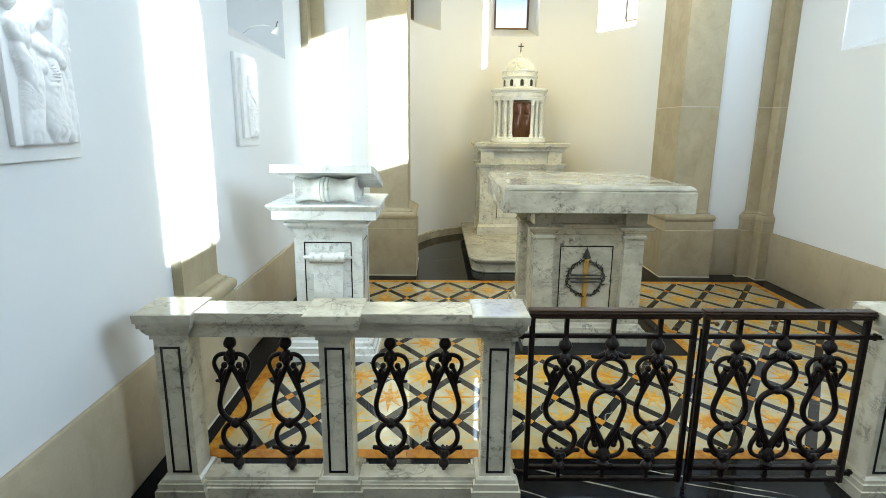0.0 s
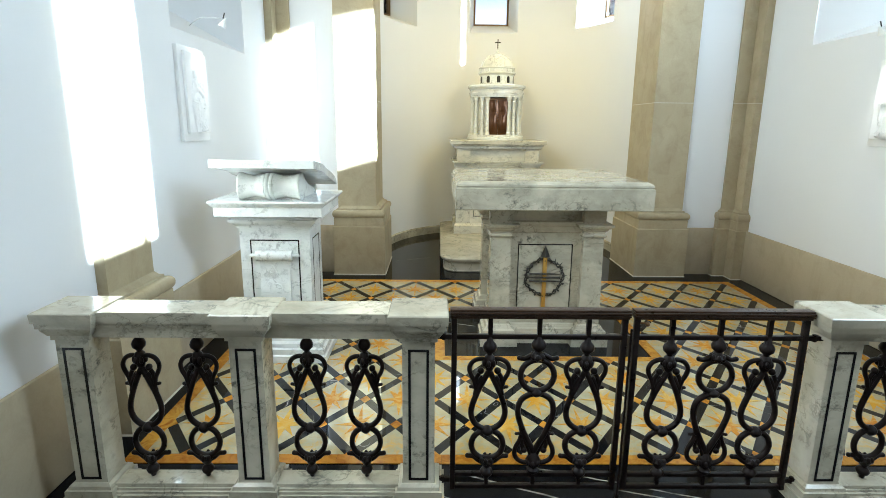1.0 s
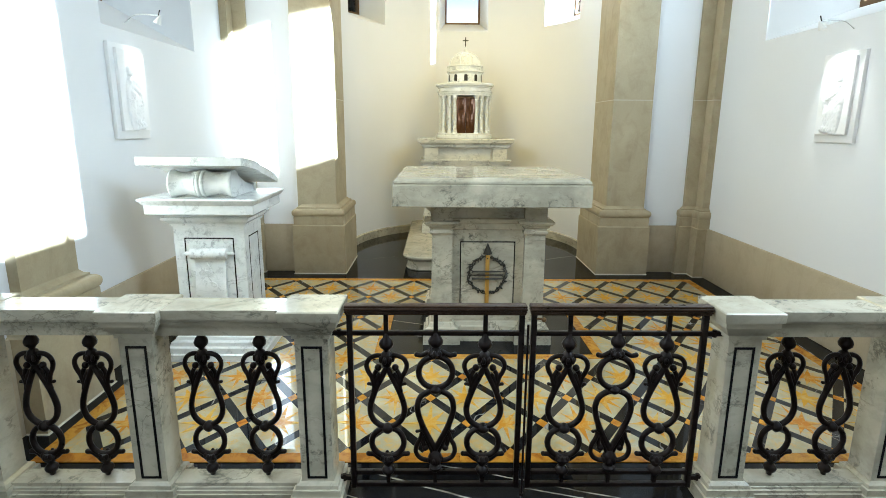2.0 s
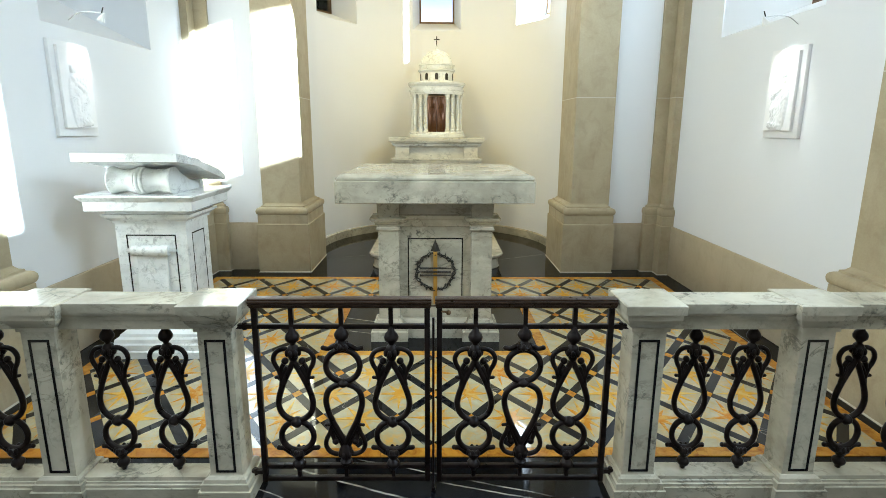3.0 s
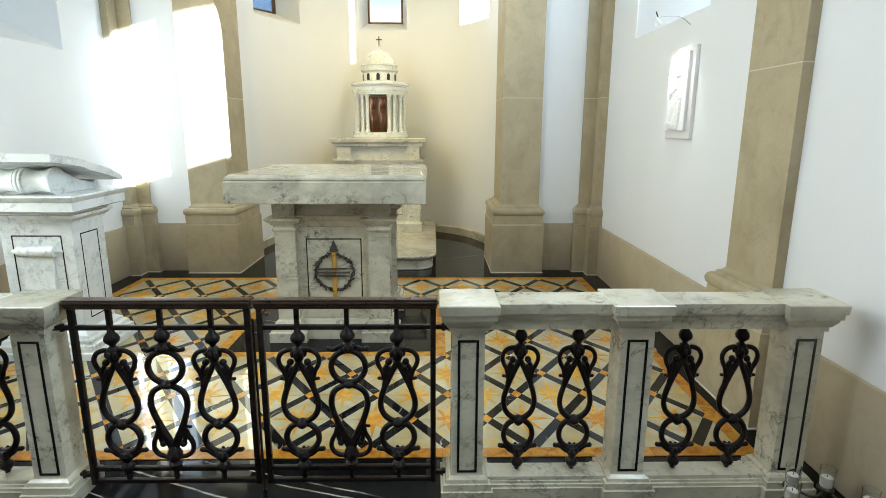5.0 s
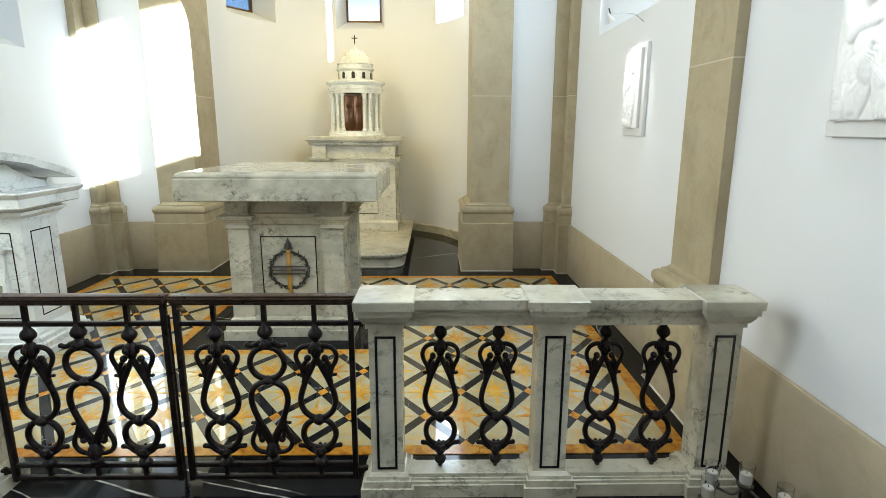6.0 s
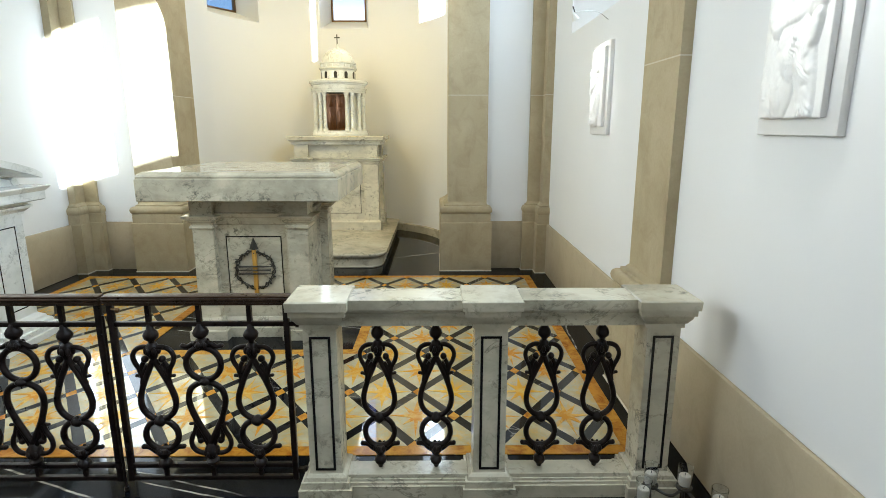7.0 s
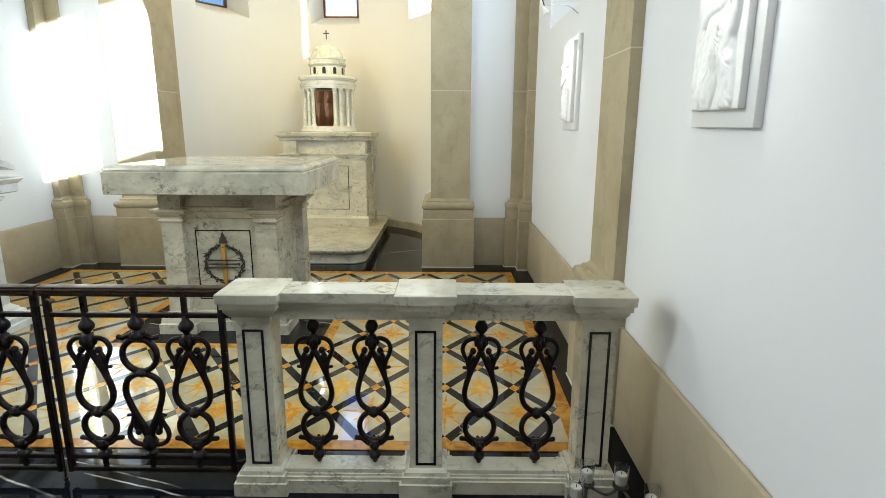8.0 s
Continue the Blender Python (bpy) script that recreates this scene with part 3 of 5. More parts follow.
def baluster_mesh(wide=1.0):
    """A cast iron baluster: finial, scrolls, pear-shaped loop, knot, ring and foot; middle at the origin, 0.57 high."""
    bm = bmesh.new()
    r = 0.0115

    def P(x, z):
        return (x, 0, z)

    for s in (-1, 1):
        # pear loop
        tube(bm, curve([P(0, 0.146), P(s * 0.019, 0.108), P(s * 0.043, 0.056), P(s * 0.060, 0.005), P(s * 0.063, -0.030), P(s * 0.052, -0.062), P(s * 0.028, -0.084), P(0, -0.094)], 4), r, 8)
        # scroll from the collar out and round to its bud
        tube(bm, curve([P(s * 0.010, 0.190), P(s * 0.034, 0.193), P(s * 0.060, 0.182), P(s * 0.073, 0.158), P(s * 0.068, 0.132), P(s * 0.055, 0.108), P(s * 0.047, 0.074)], 4), r * 0.80, 8)
        # thick shoulder of the loop, and the bud that hangs inside the scroll
        tube(bm, curve([P(s * 0.022, 0.124), P(s * 0.040, 0.094), P(s * 0.050, 0.050)], 3), r * 0.8, 8)
        tube(bm, curve([P(s * 0.046, 0.096), P(s * 0.046, 0.118), P(s * 0.036, 0.136)], 3), r * 0.75, 8)
        ball(bm, P(s * 0.031, 0.146), 0.0135)
        ball(bm, P(s * 0.066, 0.082), 0.0080, 0.8)
        tube(bm, [P(s * 0.046, 0.078), P(s * 0.064, 0.082)], 0.0065, 6)
        # cup arms below the ring
        tube(bm, curve([P(0, -0.236), P(s * 0.030, -0.224), P(s * 0.052, -0.206), P(s * 0.071, -0.204)], 3), r * 0.8, 8)
        ball(bm, P(s * 0.074, -0.203), 0.0095)
    ring = [P(0.060 * math.cos(2 * math.pi * k / 24), -0.155 + 0.060 * math.sin(2 * math.pi * k / 24)) for k in range(24)]
    tube(bm, ring, r, 8, closed=True)
    # turned pieces on the axis
    lathe(bm, [(0.004, 0.284), (0.011, 0.279), (0.013, 0.262), (0.022, 0.252), (0.027, 0.240), (0.025, 0.228), (0.013, 0.217), (0.010, 0.210), (0.018, 0.204), (0.022, 0.194), (0.023, 0.182), (0.020, 0.166), (0.014, 0.150), (0.004, 0.138)][::-1], 0, 0, 12)
    for k in range(7):
        w = 2 * math.pi * k / 7
        ball(bm, (0.022 * math.cos(w), 0.022 * math.sin(w), 0.180), 0.0085, 1.7, 8, 6)
    for k in range(7):
        w = 2 * math.pi * k / 7
        ball(bm, (0.023 * math.cos(w), 0.023 * math.sin(w), -0.218), 0.0085, 1.7, 8, 6)
    lathe(bm, [(0.003, -0.122), (0.016, -0.112), (0.024, -0.102), (0.024, -0.092), (0.016, -0.082), (0.003, -0.076)], 0, 0, 10)
    lathe(bm, [(0.004, -0.303), (0.010, -0.299), (0.012, -0.290), (0.022, -0.281), (0.026, -0.270), (0.021, -0.260), (0.011, -0.252), (0.020, -0.240), (0.030, -0.222), (0.022, -0.210), (0.004, -0.208)], 0, 0, 12)
    bmesh.ops.scale(bm, vec=(wide, 1, 1), verts=bm.verts)
    return finish("baluster", bm, IRON, 50)


def turned_baluster_mesh():
    """The same baluster upside down, as the middle one of each gate leaf: ring above, scrolls below."""
    bm = bmesh.new()
    r = 0.0115

    def P(x, z):
        return (x, 0, z)

    for s in (-1, 1):
        tube(bm, curve([P(0, -0.186), P(s * 0.020, -0.146), P(s * 0.045, -0.094), P(s * 0.063, -0.040), P(s * 0.066, -0.004), P(s * 0.055, 0.030), P(s * 0.028, 0.050), P(0, 0.057)], 4), r, 8)
        tube(bm, curve([P(s * 0.010, -0.228), P(s * 0.036, -0.230), P(s * 0.061, -0.218), P(s * 0.073, -0.194), P(s * 0.069, -0.166), P(s * 0.056, -0.140), P(s * 0.048, -0.110)], 4), r * 0.80, 8)
        tube(bm, curve([P(s * 0.012, -0.196), P(s * 0.026, -0.160), P(s * 0.045, -0.116), P(s * 0.054, -0.080)], 3), r * 0.7, 8)
        tube(bm, curve([P(s * 0.043, -0.130), P(s * 0.046, -0.154), P(s * 0.040, -0.174)], 3), r * 0.75, 8)
        ball(bm, P(s * 0.037, -0.177), 0.0135)
        ball(bm, P(s * 0.068, -0.110), 0.0075, 0.8)
        tube(bm, [P(s * 0.048, -0.106), P(s * 0.067, -0.110)], 0.006, 6)
        tube(bm, curve([P(0, 0.212), P(s * 0.028, 0.206), P(s * 0.050, 0.194), P(s * 0.066, 0.196)], 3), r * 0.8, 8)
        ball(bm, P(s * 0.069, 0.197), 0.0095)
    ring = [P(0.062 * math.cos(2 * math.pi * k / 24), 0.128 + 0.062 * math.sin(2 * math.pi * k / 24)) for k in range(24)]
    tube(bm, ring, r, 8, closed=True)
    lathe(bm, [(0.004, 0.285), (0.012, 0.280), (0.014, 0.272), (0.022, 0.262), (0.028, 0.250), (0.026, 0.238), (0.014, 0.226), (0.018, 0.216), (0.028, 0.204), (0.022, 0.194), (0.004, 0.190)][::-1], 0, 0, 12)
    for k in range(7):
        w = 2 * math.pi * k / 7
        ball(bm, (0.022 * math.cos(w), 0.022 * math.sin(w), -0.226), 0.0085, 1.7, 8, 6)
    for k in range(7):
        w = 2 * math.pi * k / 7
        ball(bm, (0.022 * math.cos(w), 0.022 * math.sin(w), 0.204), 0.0085, 1.7, 8, 6)
    lathe(bm, [(0.003, 0.040), (0.016, 0.048), (0.024, 0.056), (0.024, 0.064), (0.016, 0.072), (0.003, 0.078)], 0, 0, 10)
    lathe(bm, [(0.004, -0.285), (0.010, -0.280), (0.013, -0.274), (0.022, -0.268), (0.024, -0.258), (0.014, -0.250), (0.022, -0.240), (0.027, -0.226), (0.024, -0.206), (0.014, -0.192), (0.004, -0.178)], 0, 0, 12)
    return finish("baluster", bm, IRON, 50)


BALUSTER = baluster_mesh()
RAIL_BALUSTER = baluster_mesh(0.90)
BALUSTER_TURNED = turned_baluster_mesh()


def altar_rail(s):
    xs = sorted(s * p for p in POSTS[s])
    ob = thing("altar_rail", (xs[1], 2.233, 0), "white veined marble communion rail with dark iron balusters", "railing", group="communion rails")
    for x in xs:
        rail_post(ob, x)
    for a, b in zip(xs, xs[1:]):
        x0, x1 = a + POST_HALF - 0.004, b - POST_HALF + 0.004
        bm = bmesh.new()
        y0, y1 = 2.185, 2.282
        prof = [(0.667, 0), (0.703, 0), (0.704, 0.008), (0.715, 0.01), (0.723, 0.016), (0.731, 0.016), (0.732, 0.022), (0.7665, 0.024), (0.768, 0.0228)]
        stack(bm, x0, x1, y0, y1, prof)
        for v in bm.verts:
            v.co.x = x0 if v.co.x < (x0 + x1) / 2 else x1
        part("top_beam", bm, MARBLE, ob, "", 22)
        bm = bmesh.new()
        stack(bm, x0, x1, y0, y1 - 0.012, [(0, 0.025), (0.050, 0.025), (0.051, 0.018), (0.061, 0.017), (0.062, 0.010), (0.070, 0.008), (0.071, 0.003), (0.0835, 0.0012), (0.085, 0.0)])
        for v in bm.verts:
            v.co.x = x0 if v.co.x < (x0 + x1) / 2 else x1
        part("bottom_beam", bm, MARBLE, ob, "", 22)
        for d in (-0.105, 0.105):
            share("baluster", RAIL_BALUSTER, ob, ((a + b) / 2 + d, 2.236, 0.386))
    return ob


altar_rail(1)
altar_rail(-1)


def gate_leaf(x0, x1, knob):
    """One wrought iron leaf between the gate posts."""
    mid, y = (x0 + x1) / 2, 2.225
    ob = thing("gate", (mid, y, 0), "closed dark bronzed iron gate leaf with cast balusters", "gate", group="gate leaves")
    bm = bmesh.new()
    box(bm, x0 - 0.003, x1 + 0.003, y - 0.017, y + 0.017, 0.736, 0.745, bevel=0.002)
    box(bm, x0 - 0.005, x1 + 0.005, y - 0.024, y + 0.024, 0.745, 0.751, bevel=0.002)
    box(bm, x0 - 0.005, x1 + 0.005, y - 0.019, y + 0.019, 0.751, 0.755)
    box(bm, x0 - 0.006, x1 + 0.006, y - 0.027, y + 0.027, 0.755, 0.763, bevel=0.003)
    box(bm, x0 - 0.006, x1 + 0.006, y - 0.021, y + 0.021, 0.763, 0.771, bevel=0.003)
    part("handrail", bm, HANDRAIL, ob, "moulded bronzed handrail")
    for z in (0.664, 0.104, 0.052):
        part("crossbar", boxes((x0, x1, y - 0.009, y + 0.009, z - 0.0085, z + 0.0085), bevel=0.002), IRON, ob)
    for x in (x0 + 0.010, x1 - 0.010):
        part("stile", boxes((x - 0.010, x + 0.010, y - 0.0105, y + 0.0105, 0.040, 0.740), bevel=0.002), IRON, ob)
    for k, d in enumerate((-0.178, 0.0, 0.178)):
        share("baluster", BALUSTER_TURNED if k == 1 else BALUSTER, ob, (mid + d, y, 0.384))
        part("stem", boxes((mid + d - 0.008, mid + d + 0.008, y - 0.008, y + 0.008, 0.652, 0.742)), IRON, ob)
        part("stem", boxes((mid + d - 0.007, mid + d + 0.007, y - 0.007, y + 0.007, 0.050, 0.110)), IRON, ob)
    if knob:
        bm = bmesh.new()
        tube(bm, [(x0 + 0.018, y - 0.008, 0.722), (x0 + 0.038, y - 0.014, 0.722)], 0.004, 8)
        ball(bm, (x0 + 0.042, y - 0.016, 0.720), 0.0095)
        part("latch_knob", bm, BRONZE, ob, "small bronze latch knob")
        bm = bmesh.new()
        tube(bm, [(x0 - 0.012, y - 0.012, 0.70), (x0 - 0.012, y - 0.012, 0.012)], 0.0045, 8)
        tube(bm, [(x0 - 0.012, y - 0.012, 0.006), (x0 - 0.012, y - 0.012, 0.020)], 0.009, 10)
        part("drop_bolt", bm, IRON, ob, "iron drop bolt")
    hx = x1 if knob else x0
    sgn = 1 if knob else -1
    for z in (0.664, 0.080):
        bm = boxes((hx, hx + sgn * 0.058, y - 0.008, y + 0.008, z - 0.008, z + 0.008))
        tube(bm, [(hx + sgn * 0.028, y, z - 0.013), (hx + sgn * 0.028, y, z + 0.013)], 0.0085, 8)
        part("hinge", bm, IRON, ob)
    return ob


gate_leaf(-0.648, -0.012, False)
gate_leaf(0.012, 0.648, True)


# ---- altar ----
def altar():
    ob = thing("altar", (0, 4.08, 0), "square white veined marble altar with a carved front", "altar")
    x, y0, y1 = 0.594, 3.600, 4.68
    bm = bmesh.new()
    stack(bm, -x, x, y0, y1, [(0.918, -0.004), (0.922, 0.0), (1.046, 0.0), (1.050, -0.004), (1.052, -0.010), (1.057, -0.010), (1.060, -0.004), (1.072, -0.008), (1.082, -0.020), (1.087, -0.032), (1.089, -0.036)])
    top = part("table_top", bm, MARBLE, ob, "", 22)
    bm = boxes((-0.10, 0.06, 3.76, 3.84, 1.089, 1.0902))
    part("relic_stone", bm, MARBLE, top, "flat white stone let into the top", 0)
    # body behind the corner pilasters
    part("body", boxes((-0.302, 0.302, 3.83, 4.50, 0.10, 0.90)), MARBLE, ob, "", 0)
    bm = bmesh.new()
    stack(bm, -0.302, 0.302, 3.83, 4.50, [(0.742, 0.0), (0.746, 0.010), (0.756, 0.014), (0.786, 0.016), (0.792, 0.028), (0.815, 0.032), (0.818, 0.02), (0.82, 0.0)])
    part("frieze_moulding", bm, MARBLE, ob, "", 22)
    bm = bmesh.new()
    stack(bm, -0.302, 0.302, 3.83, 4.50, [(0, 0.045), (0.062, 0.045), (0.066, 0.036), (0.098, 0.034), (0.106, 0.02), (0.125, 0.012), (0.13, 0.0)])
    part("base_moulding", bm, MARBLE, ob, "", 22)
    for sx in (-1, 1):
        for ya in (3.772, 4.41):
            a, b = sorted((sx * 0.228, sx * 0.364))
            bm = bmesh.new()
            prof = [(0, 0.052), (0.064, 0.052), (0.070, 0.042), (0.104, 0.038), (0.114, 0.022), (0.135, 0.012), (0.142, 0.0)]
            prof += [(0.722, -0.004), (0.724, 0.006), (0.734, 0.010), (0.744, 0.006), (0.748, 0.0), (0.762, 0.002), (0.768, 0.014), (0.780, 0.018), (0.784, 0.032), (0.794, 0.037), (0.796, 0.043), (0.808, 0.045), (0.811, 0.028), (0.812, 0.0), (0.920, 0.004)]
            stack(bm, a, b, ya, ya + 0.15, prof)
            part("corner_pilaster", bm, MARBLE, ob, "", 22)
    bm = frame_lines(bmesh.new(), -0.178, 0.178, 0.205, 0.667, 3.83, 0.007)
    part("inlay_line", bm, INLAY, ob, "thin black marble inlay frame", 0)
    y = 3.822
    # crown of thorns
    bm = bmesh.new()
    rng = random.Random(4)
    cz, R = 0.446, 0.120
    for ph in range(2):
        pts = []
        for k in range(72):
            w = 2 * math.pi * k / 72
            rr = R + 0.007 * math.sin(w * 11 + ph * 2.6) + 0.005 * math.sin(w * 4 + ph)
            pts.append((rr * math.cos(w), y - 0.002 + 0.005 * math.cos(w * 11 + ph * 2.6), cz + rr * math.sin(w)))
        tube(bm, pts, 0.0040, 6, closed=True)
    # small leaves along the twigs
    for k in range(30):
        w = 2 * math.pi * (k + rng.random() * 0.5) / 30
        out = (1, -1)[k % 2] * rng.uniform(0.012, 0.020)
        a = Vector((R * math.cos(w), y - 0.004, cz + R * math.sin(w)))
        w2 = w + rng.uniform(0.02, 0.12)
        b = Vector(((R + out) * math.cos(w2), y - 0.010, cz + (R + out) * math.sin(w2)))
        tube(bm, [a, a.lerp(b, 0.45), b], 0.0085, 6, taper=[0.4, 1.0, 0.1])
    for k in range(16):
        w = 2 * math.pi * (k + rng.random() * 0.6) / 28
        e = (0.030, -0.020, 0.022, 0.034)[k % 4]
        a = Vector((R * math.cos(w), y - 0.006, cz + R * math.sin(w)))
        w2 = w + rng.uniform(0.05, 0.18)
        b = Vector(((R + e) * math.cos(w2), y - 0.012, cz + (R + e) * math.sin(w2)))
        tube(bm, [a, (a + b) / 2, b], 0.0042, 5, taper=[1, 0.7, 0.15])
    part("thorn_wreath", bm, DARK, ob, "dark bronze wreath of thorns", 60)
    part("spear_shaft", boxes((-0.013, 0.013, y - 0.012, y + 0.010, 0.228, 0.582), bevel=0.003), GOLD, ob, "gilt upright shaft")
    bm = bmesh.new()
    vs = [bm.verts.new(p) for p in ((-0.030, y, 0.584), (0, y - 0.016, 0.580), (0.030, y, 0.584), (0, y + 0.006, 0.580), (0, y - 0.003, 0.662))]
    for q in ((0, 1, 4), (1, 2, 4), (2, 3, 4), (3, 0, 4), (3, 2, 1, 0)):
        bm.faces.new([vs[k] for k in q])
    part("spear_head", bm, DARK, ob, "dark bronze spear head", 0)
    for z, sx in ((0.472, 1), (0.447, -1), (0.424, 1)):
        bm = tube(bmesh.new(), [(-sx * 0.100, y - 0.016, z), (-sx * 0.094, y - 0.016, z), (sx * 0.06, y - 0.016, z), (sx * 0.112, y - 0.016, z)], 0.0055, 8, taper=[1.9, 1.1, 1.0, 0.4])
        part("nail", bm, DARK, ob, "dark bronze nail")
    return ob


altar()


# ---- ambo ----
def ambo():
    x0, x1, y0, y1 = -1.862, -1.452, 3.525, 3.835
    ob = thing("ambo", (-1.655, 3.68, 0), "white marble ambo with a carved scroll and book rest", "lectern")
    bm = bmesh.new()
    prof = [(0, 0.085), (0.045, 0.085), (0.052, 0.076), (0.085, 0.074), (0.092, 0.060), (0.115, 0.055), (0.125, 0.036), (0.14, 0.03), (0.155, 0.010), (0.165, 0.0)]
    prof += [(0.812, 0.0), (0.813, 0.010), (0.826, 0.011), (0.832, 0.018), (0.846, 0.034), (0.852, 0.036), (0.853, 0.046), (0.868, 0.047), (0.869, 0.03), (0.895, 0.03)]
    stack(bm, x0, x1, y0, y1, prof)
    part("body", bm, MARBLE_PLAIN, ob, "", 22)
    bm = bmesh.new()
    stack(bm, -1.955, -1.352, 3.405, 3.935, [(0.893, -0.01), (0.900, 0.0), (0.950, 0.0), (0.955, 0.006), (0.968, 0.018), (0.980, 0.026), (0.988, 0.022)])
    part("top_slab", bm, MARBLE_PLAIN, ob, "", 22)
    bm = frame_lines(bmesh.new(), -1.803, -1.515, 0.22, 0.745, y0, 0.007)
    part("inlay_line", bm, INLAY, ob, "thin black marble inlay frame", 0)
    bm = bmesh.new()
    xs = x1 + 0.0015
    for a, b, c, d in ((y0 + 0.07, y1 - 0.07, 0.738, 0.745), (y0 + 0.07, y1 - 0.07, 0.22, 0.227), (y0 + 0.07, y0 + 0.077, 0.227, 0.738), (y1 - 0.077, y1 - 0.07, 0.227, 0.738)):
        box(bm, xs - 0.004, xs, a, b, c, d)
    part("inlay_line", bm, INLAY, ob, "thin black marble inlay frame", 0)
    # carved scroll on the front
    bm = bmesh.new()
    tube(bm, [(-1.765, y0 - 0.012, 0.652), (-1.555, y0 - 0.012, 0.652)], 0.033, 20)
    for sx, e in ((-1.765, -1), (-1.555, 1)):
        tube(bm, [(sx, y0 - 0.012, 0.652), (sx + e * 0.012, y0 - 0.012, 0.652), (sx + e * 0.026, y0 - 0.012, 0.652), (sx + e * 0.04, y0 - 0.012, 0.652)], 0.014, 12, taper=[1, 0.7, 1.0, 0.5])
    part("scroll_roll", bm, MARBLE_PLAIN, ob, "carved white scroll roll", 50)
    bm = bmesh.new()
    n = 14
    rows = []
    for k in range(n + 1):
        z = 0.652 - 0.40 * k / n
        yy = y0 - 0.020 + 0.010 * math.sin(k * 0.6)
        rows.append([bm.verts.new(p) for p in ((-1.748, yy, z), (-1.572, yy, z), (-1.572, y0, z), (-1.748, y0, z))])
    for a, b in zip(rows, rows[1:]):
        for k in range(4):
            bm.faces.new((a[k], a[(k + 1) % 4], b[(k + 1) % 4], b[k]))
    bm.faces.new(rows[0])
    bm.faces.new(rows[-1])
    sheet = part("scroll_sheet", bm, MARBLE_PLAIN, ob, "hanging carved scroll sheet", 50)
    for ch, z in (("A", 0.520), ("\u03a9", 0.400)):
        fc = bpy.data.curves.new("letter", "FONT")
        fc.body, fc.size, fc.align_x, fc.extrude, fc.bevel_depth = ch, 0.120, "CENTER", 0.0025, 0.0008
        fc.offset = -0.0030
        tmp = new("letter_tmp", fc)
        bpy.context.view_layer.update()
        me = bpy.data.meshes.new_from_object(tmp.evaluated_get(bpy.context.evaluated_depsgraph_get()))
        bpy.data.objects.remove(tmp)
        me.materials.clear()
        me.materials.append(MARBLE_PLAIN)
        lt = new("letter", me)
        lt.parent = sheet
        lt.matrix_basis = pose(*(Vector((-1.672 if ch == "A" else -1.655, y0 - 0.026, z)) - BASE[sheet]), 90, 0, 0)
    # book rest: a bolster with a slanting tablet on it
    bm = bmesh.new()
    cy, cz, L, R = 3.500, 1.062, 0.176, 0.075
    xm = -1.650
    prof = []
    for u, r in ((-1, 0.55), (-0.995, 1.04), (-0.94, 1.06), (-0.80, 0.92), (-0.5, 0.80), (-0.20, 0.93), (-0.16, 0.98), (-0.14, 0.94), (-0.11, 1.04), (-0.07, 1.06), (-0.03, 1.04), (0, 0.95), (0.03, 1.04), (0.07, 1.06), (0.11, 1.04), (0.14, 0.94), (0.16, 0.98), (0.20, 0.93), (0.5, 0.80), (0.80, 0.92), (0.94, 1.06), (0.995, 1.04), (1, 0.55)):
        prof.append((R * r, u * L))
    lathe(bm, prof, 0, 0, 32)
    bmesh.ops.rotate(bm, verts=bm.verts, cent=(0, 0, 0), matrix=Matrix.Rotation(math.pi / 2, 3, "Y"))
    bmesh.ops.translate(bm, verts=bm.verts, vec=(xm, cy, cz))
    part("bolster", bm, MARBLE_PLAIN, ob, "turned white marble bolster under the book", 22)
    # wedge behind the bolster
    bm = bmesh.new()
    out = [(3.50, 0.988), (3.90, 0.988), (3.905, 1.000), (3.875, 1.020), (3.80, 1.030), (3.70, 1.055), (3.60, 1.10), (3.54, 1.125)]
    rings = [[bm.verts.new((x, y, z)) for y, z in out] for x in (xm - L * 0.93, xm + L * 0.93)]
    for k in range(len(out)):
        bm.faces.new((rings[0][k], rings[0][(k + 1) % len(out)], rings[1][(k + 1) % len(out)], rings[1][k]))
    bm.faces.new(rings[0])
    bm.faces.new(rings[1])
    part("book_wedge", bm, MARBLE_PLAIN, ob, "carved marble support", 22)
    bm = tube(bmesh.new(), [(xm - L * 0.97, 3.86, 1.013), (xm + L * 0.97, 3.86, 1.013)], 0.026, 18)
    part("back_roll", bm, MARBLE_PLAIN, ob, "thin marble roll behind the bolster", 40)
    bm = bmesh.new()
    secs = []
    for k in range(13):
        t = k / 12
        y = 3.30 + 0.65 * t
        z = 1.178 - 0.148 * t + 0.020 * math.sin(math.pi * t) * (1 if t < 0.5 else 0.6)
        th = 0.044 if t < 0.9 else 0.044 - 0.16 * (t - 0.9)
        secs.append([bm.verts.new(p) for p in ((-1.918, y, z), (-1.362, y, z), (-1.362, y, z + th), (-1.918, y, z + th))])
    for a, b in zip(secs, secs[1:]):
        for k in range(4):
            bm.faces.new((a[k], a[(k + 1) % 4], b[(k + 1) % 4], b[k]))
    bm.faces.new(secs[0])
    bm.faces.new(secs[-1])
    part("book_tablet", bm, MARBLE_PLAIN, ob, "slanting white marble book tablet", 30)
    return ob


ambo()


# ---- tabernacle altar in the apse ----
def predella():
    bm = bmesh.new()
    stack(bm, -0.632, 0.632, 5.60, 7.80, [(0, 0.0), (0.012, 0.006), (0.020, 0.0), (0.085, -0.012), (0.098, 0.0), (0.104, 0.018), (0.118, 0.036), (0.134, 0.040), (0.142, 0.034), (0.146, 0.026)], corner=0.16, seg=8)
    ob = part("altar_step", bm, MARBLE, None, "", 22)
    tagged(ob, "white marble step with rounded corners on the apse floor", "step")


predella()
ST = 0.146


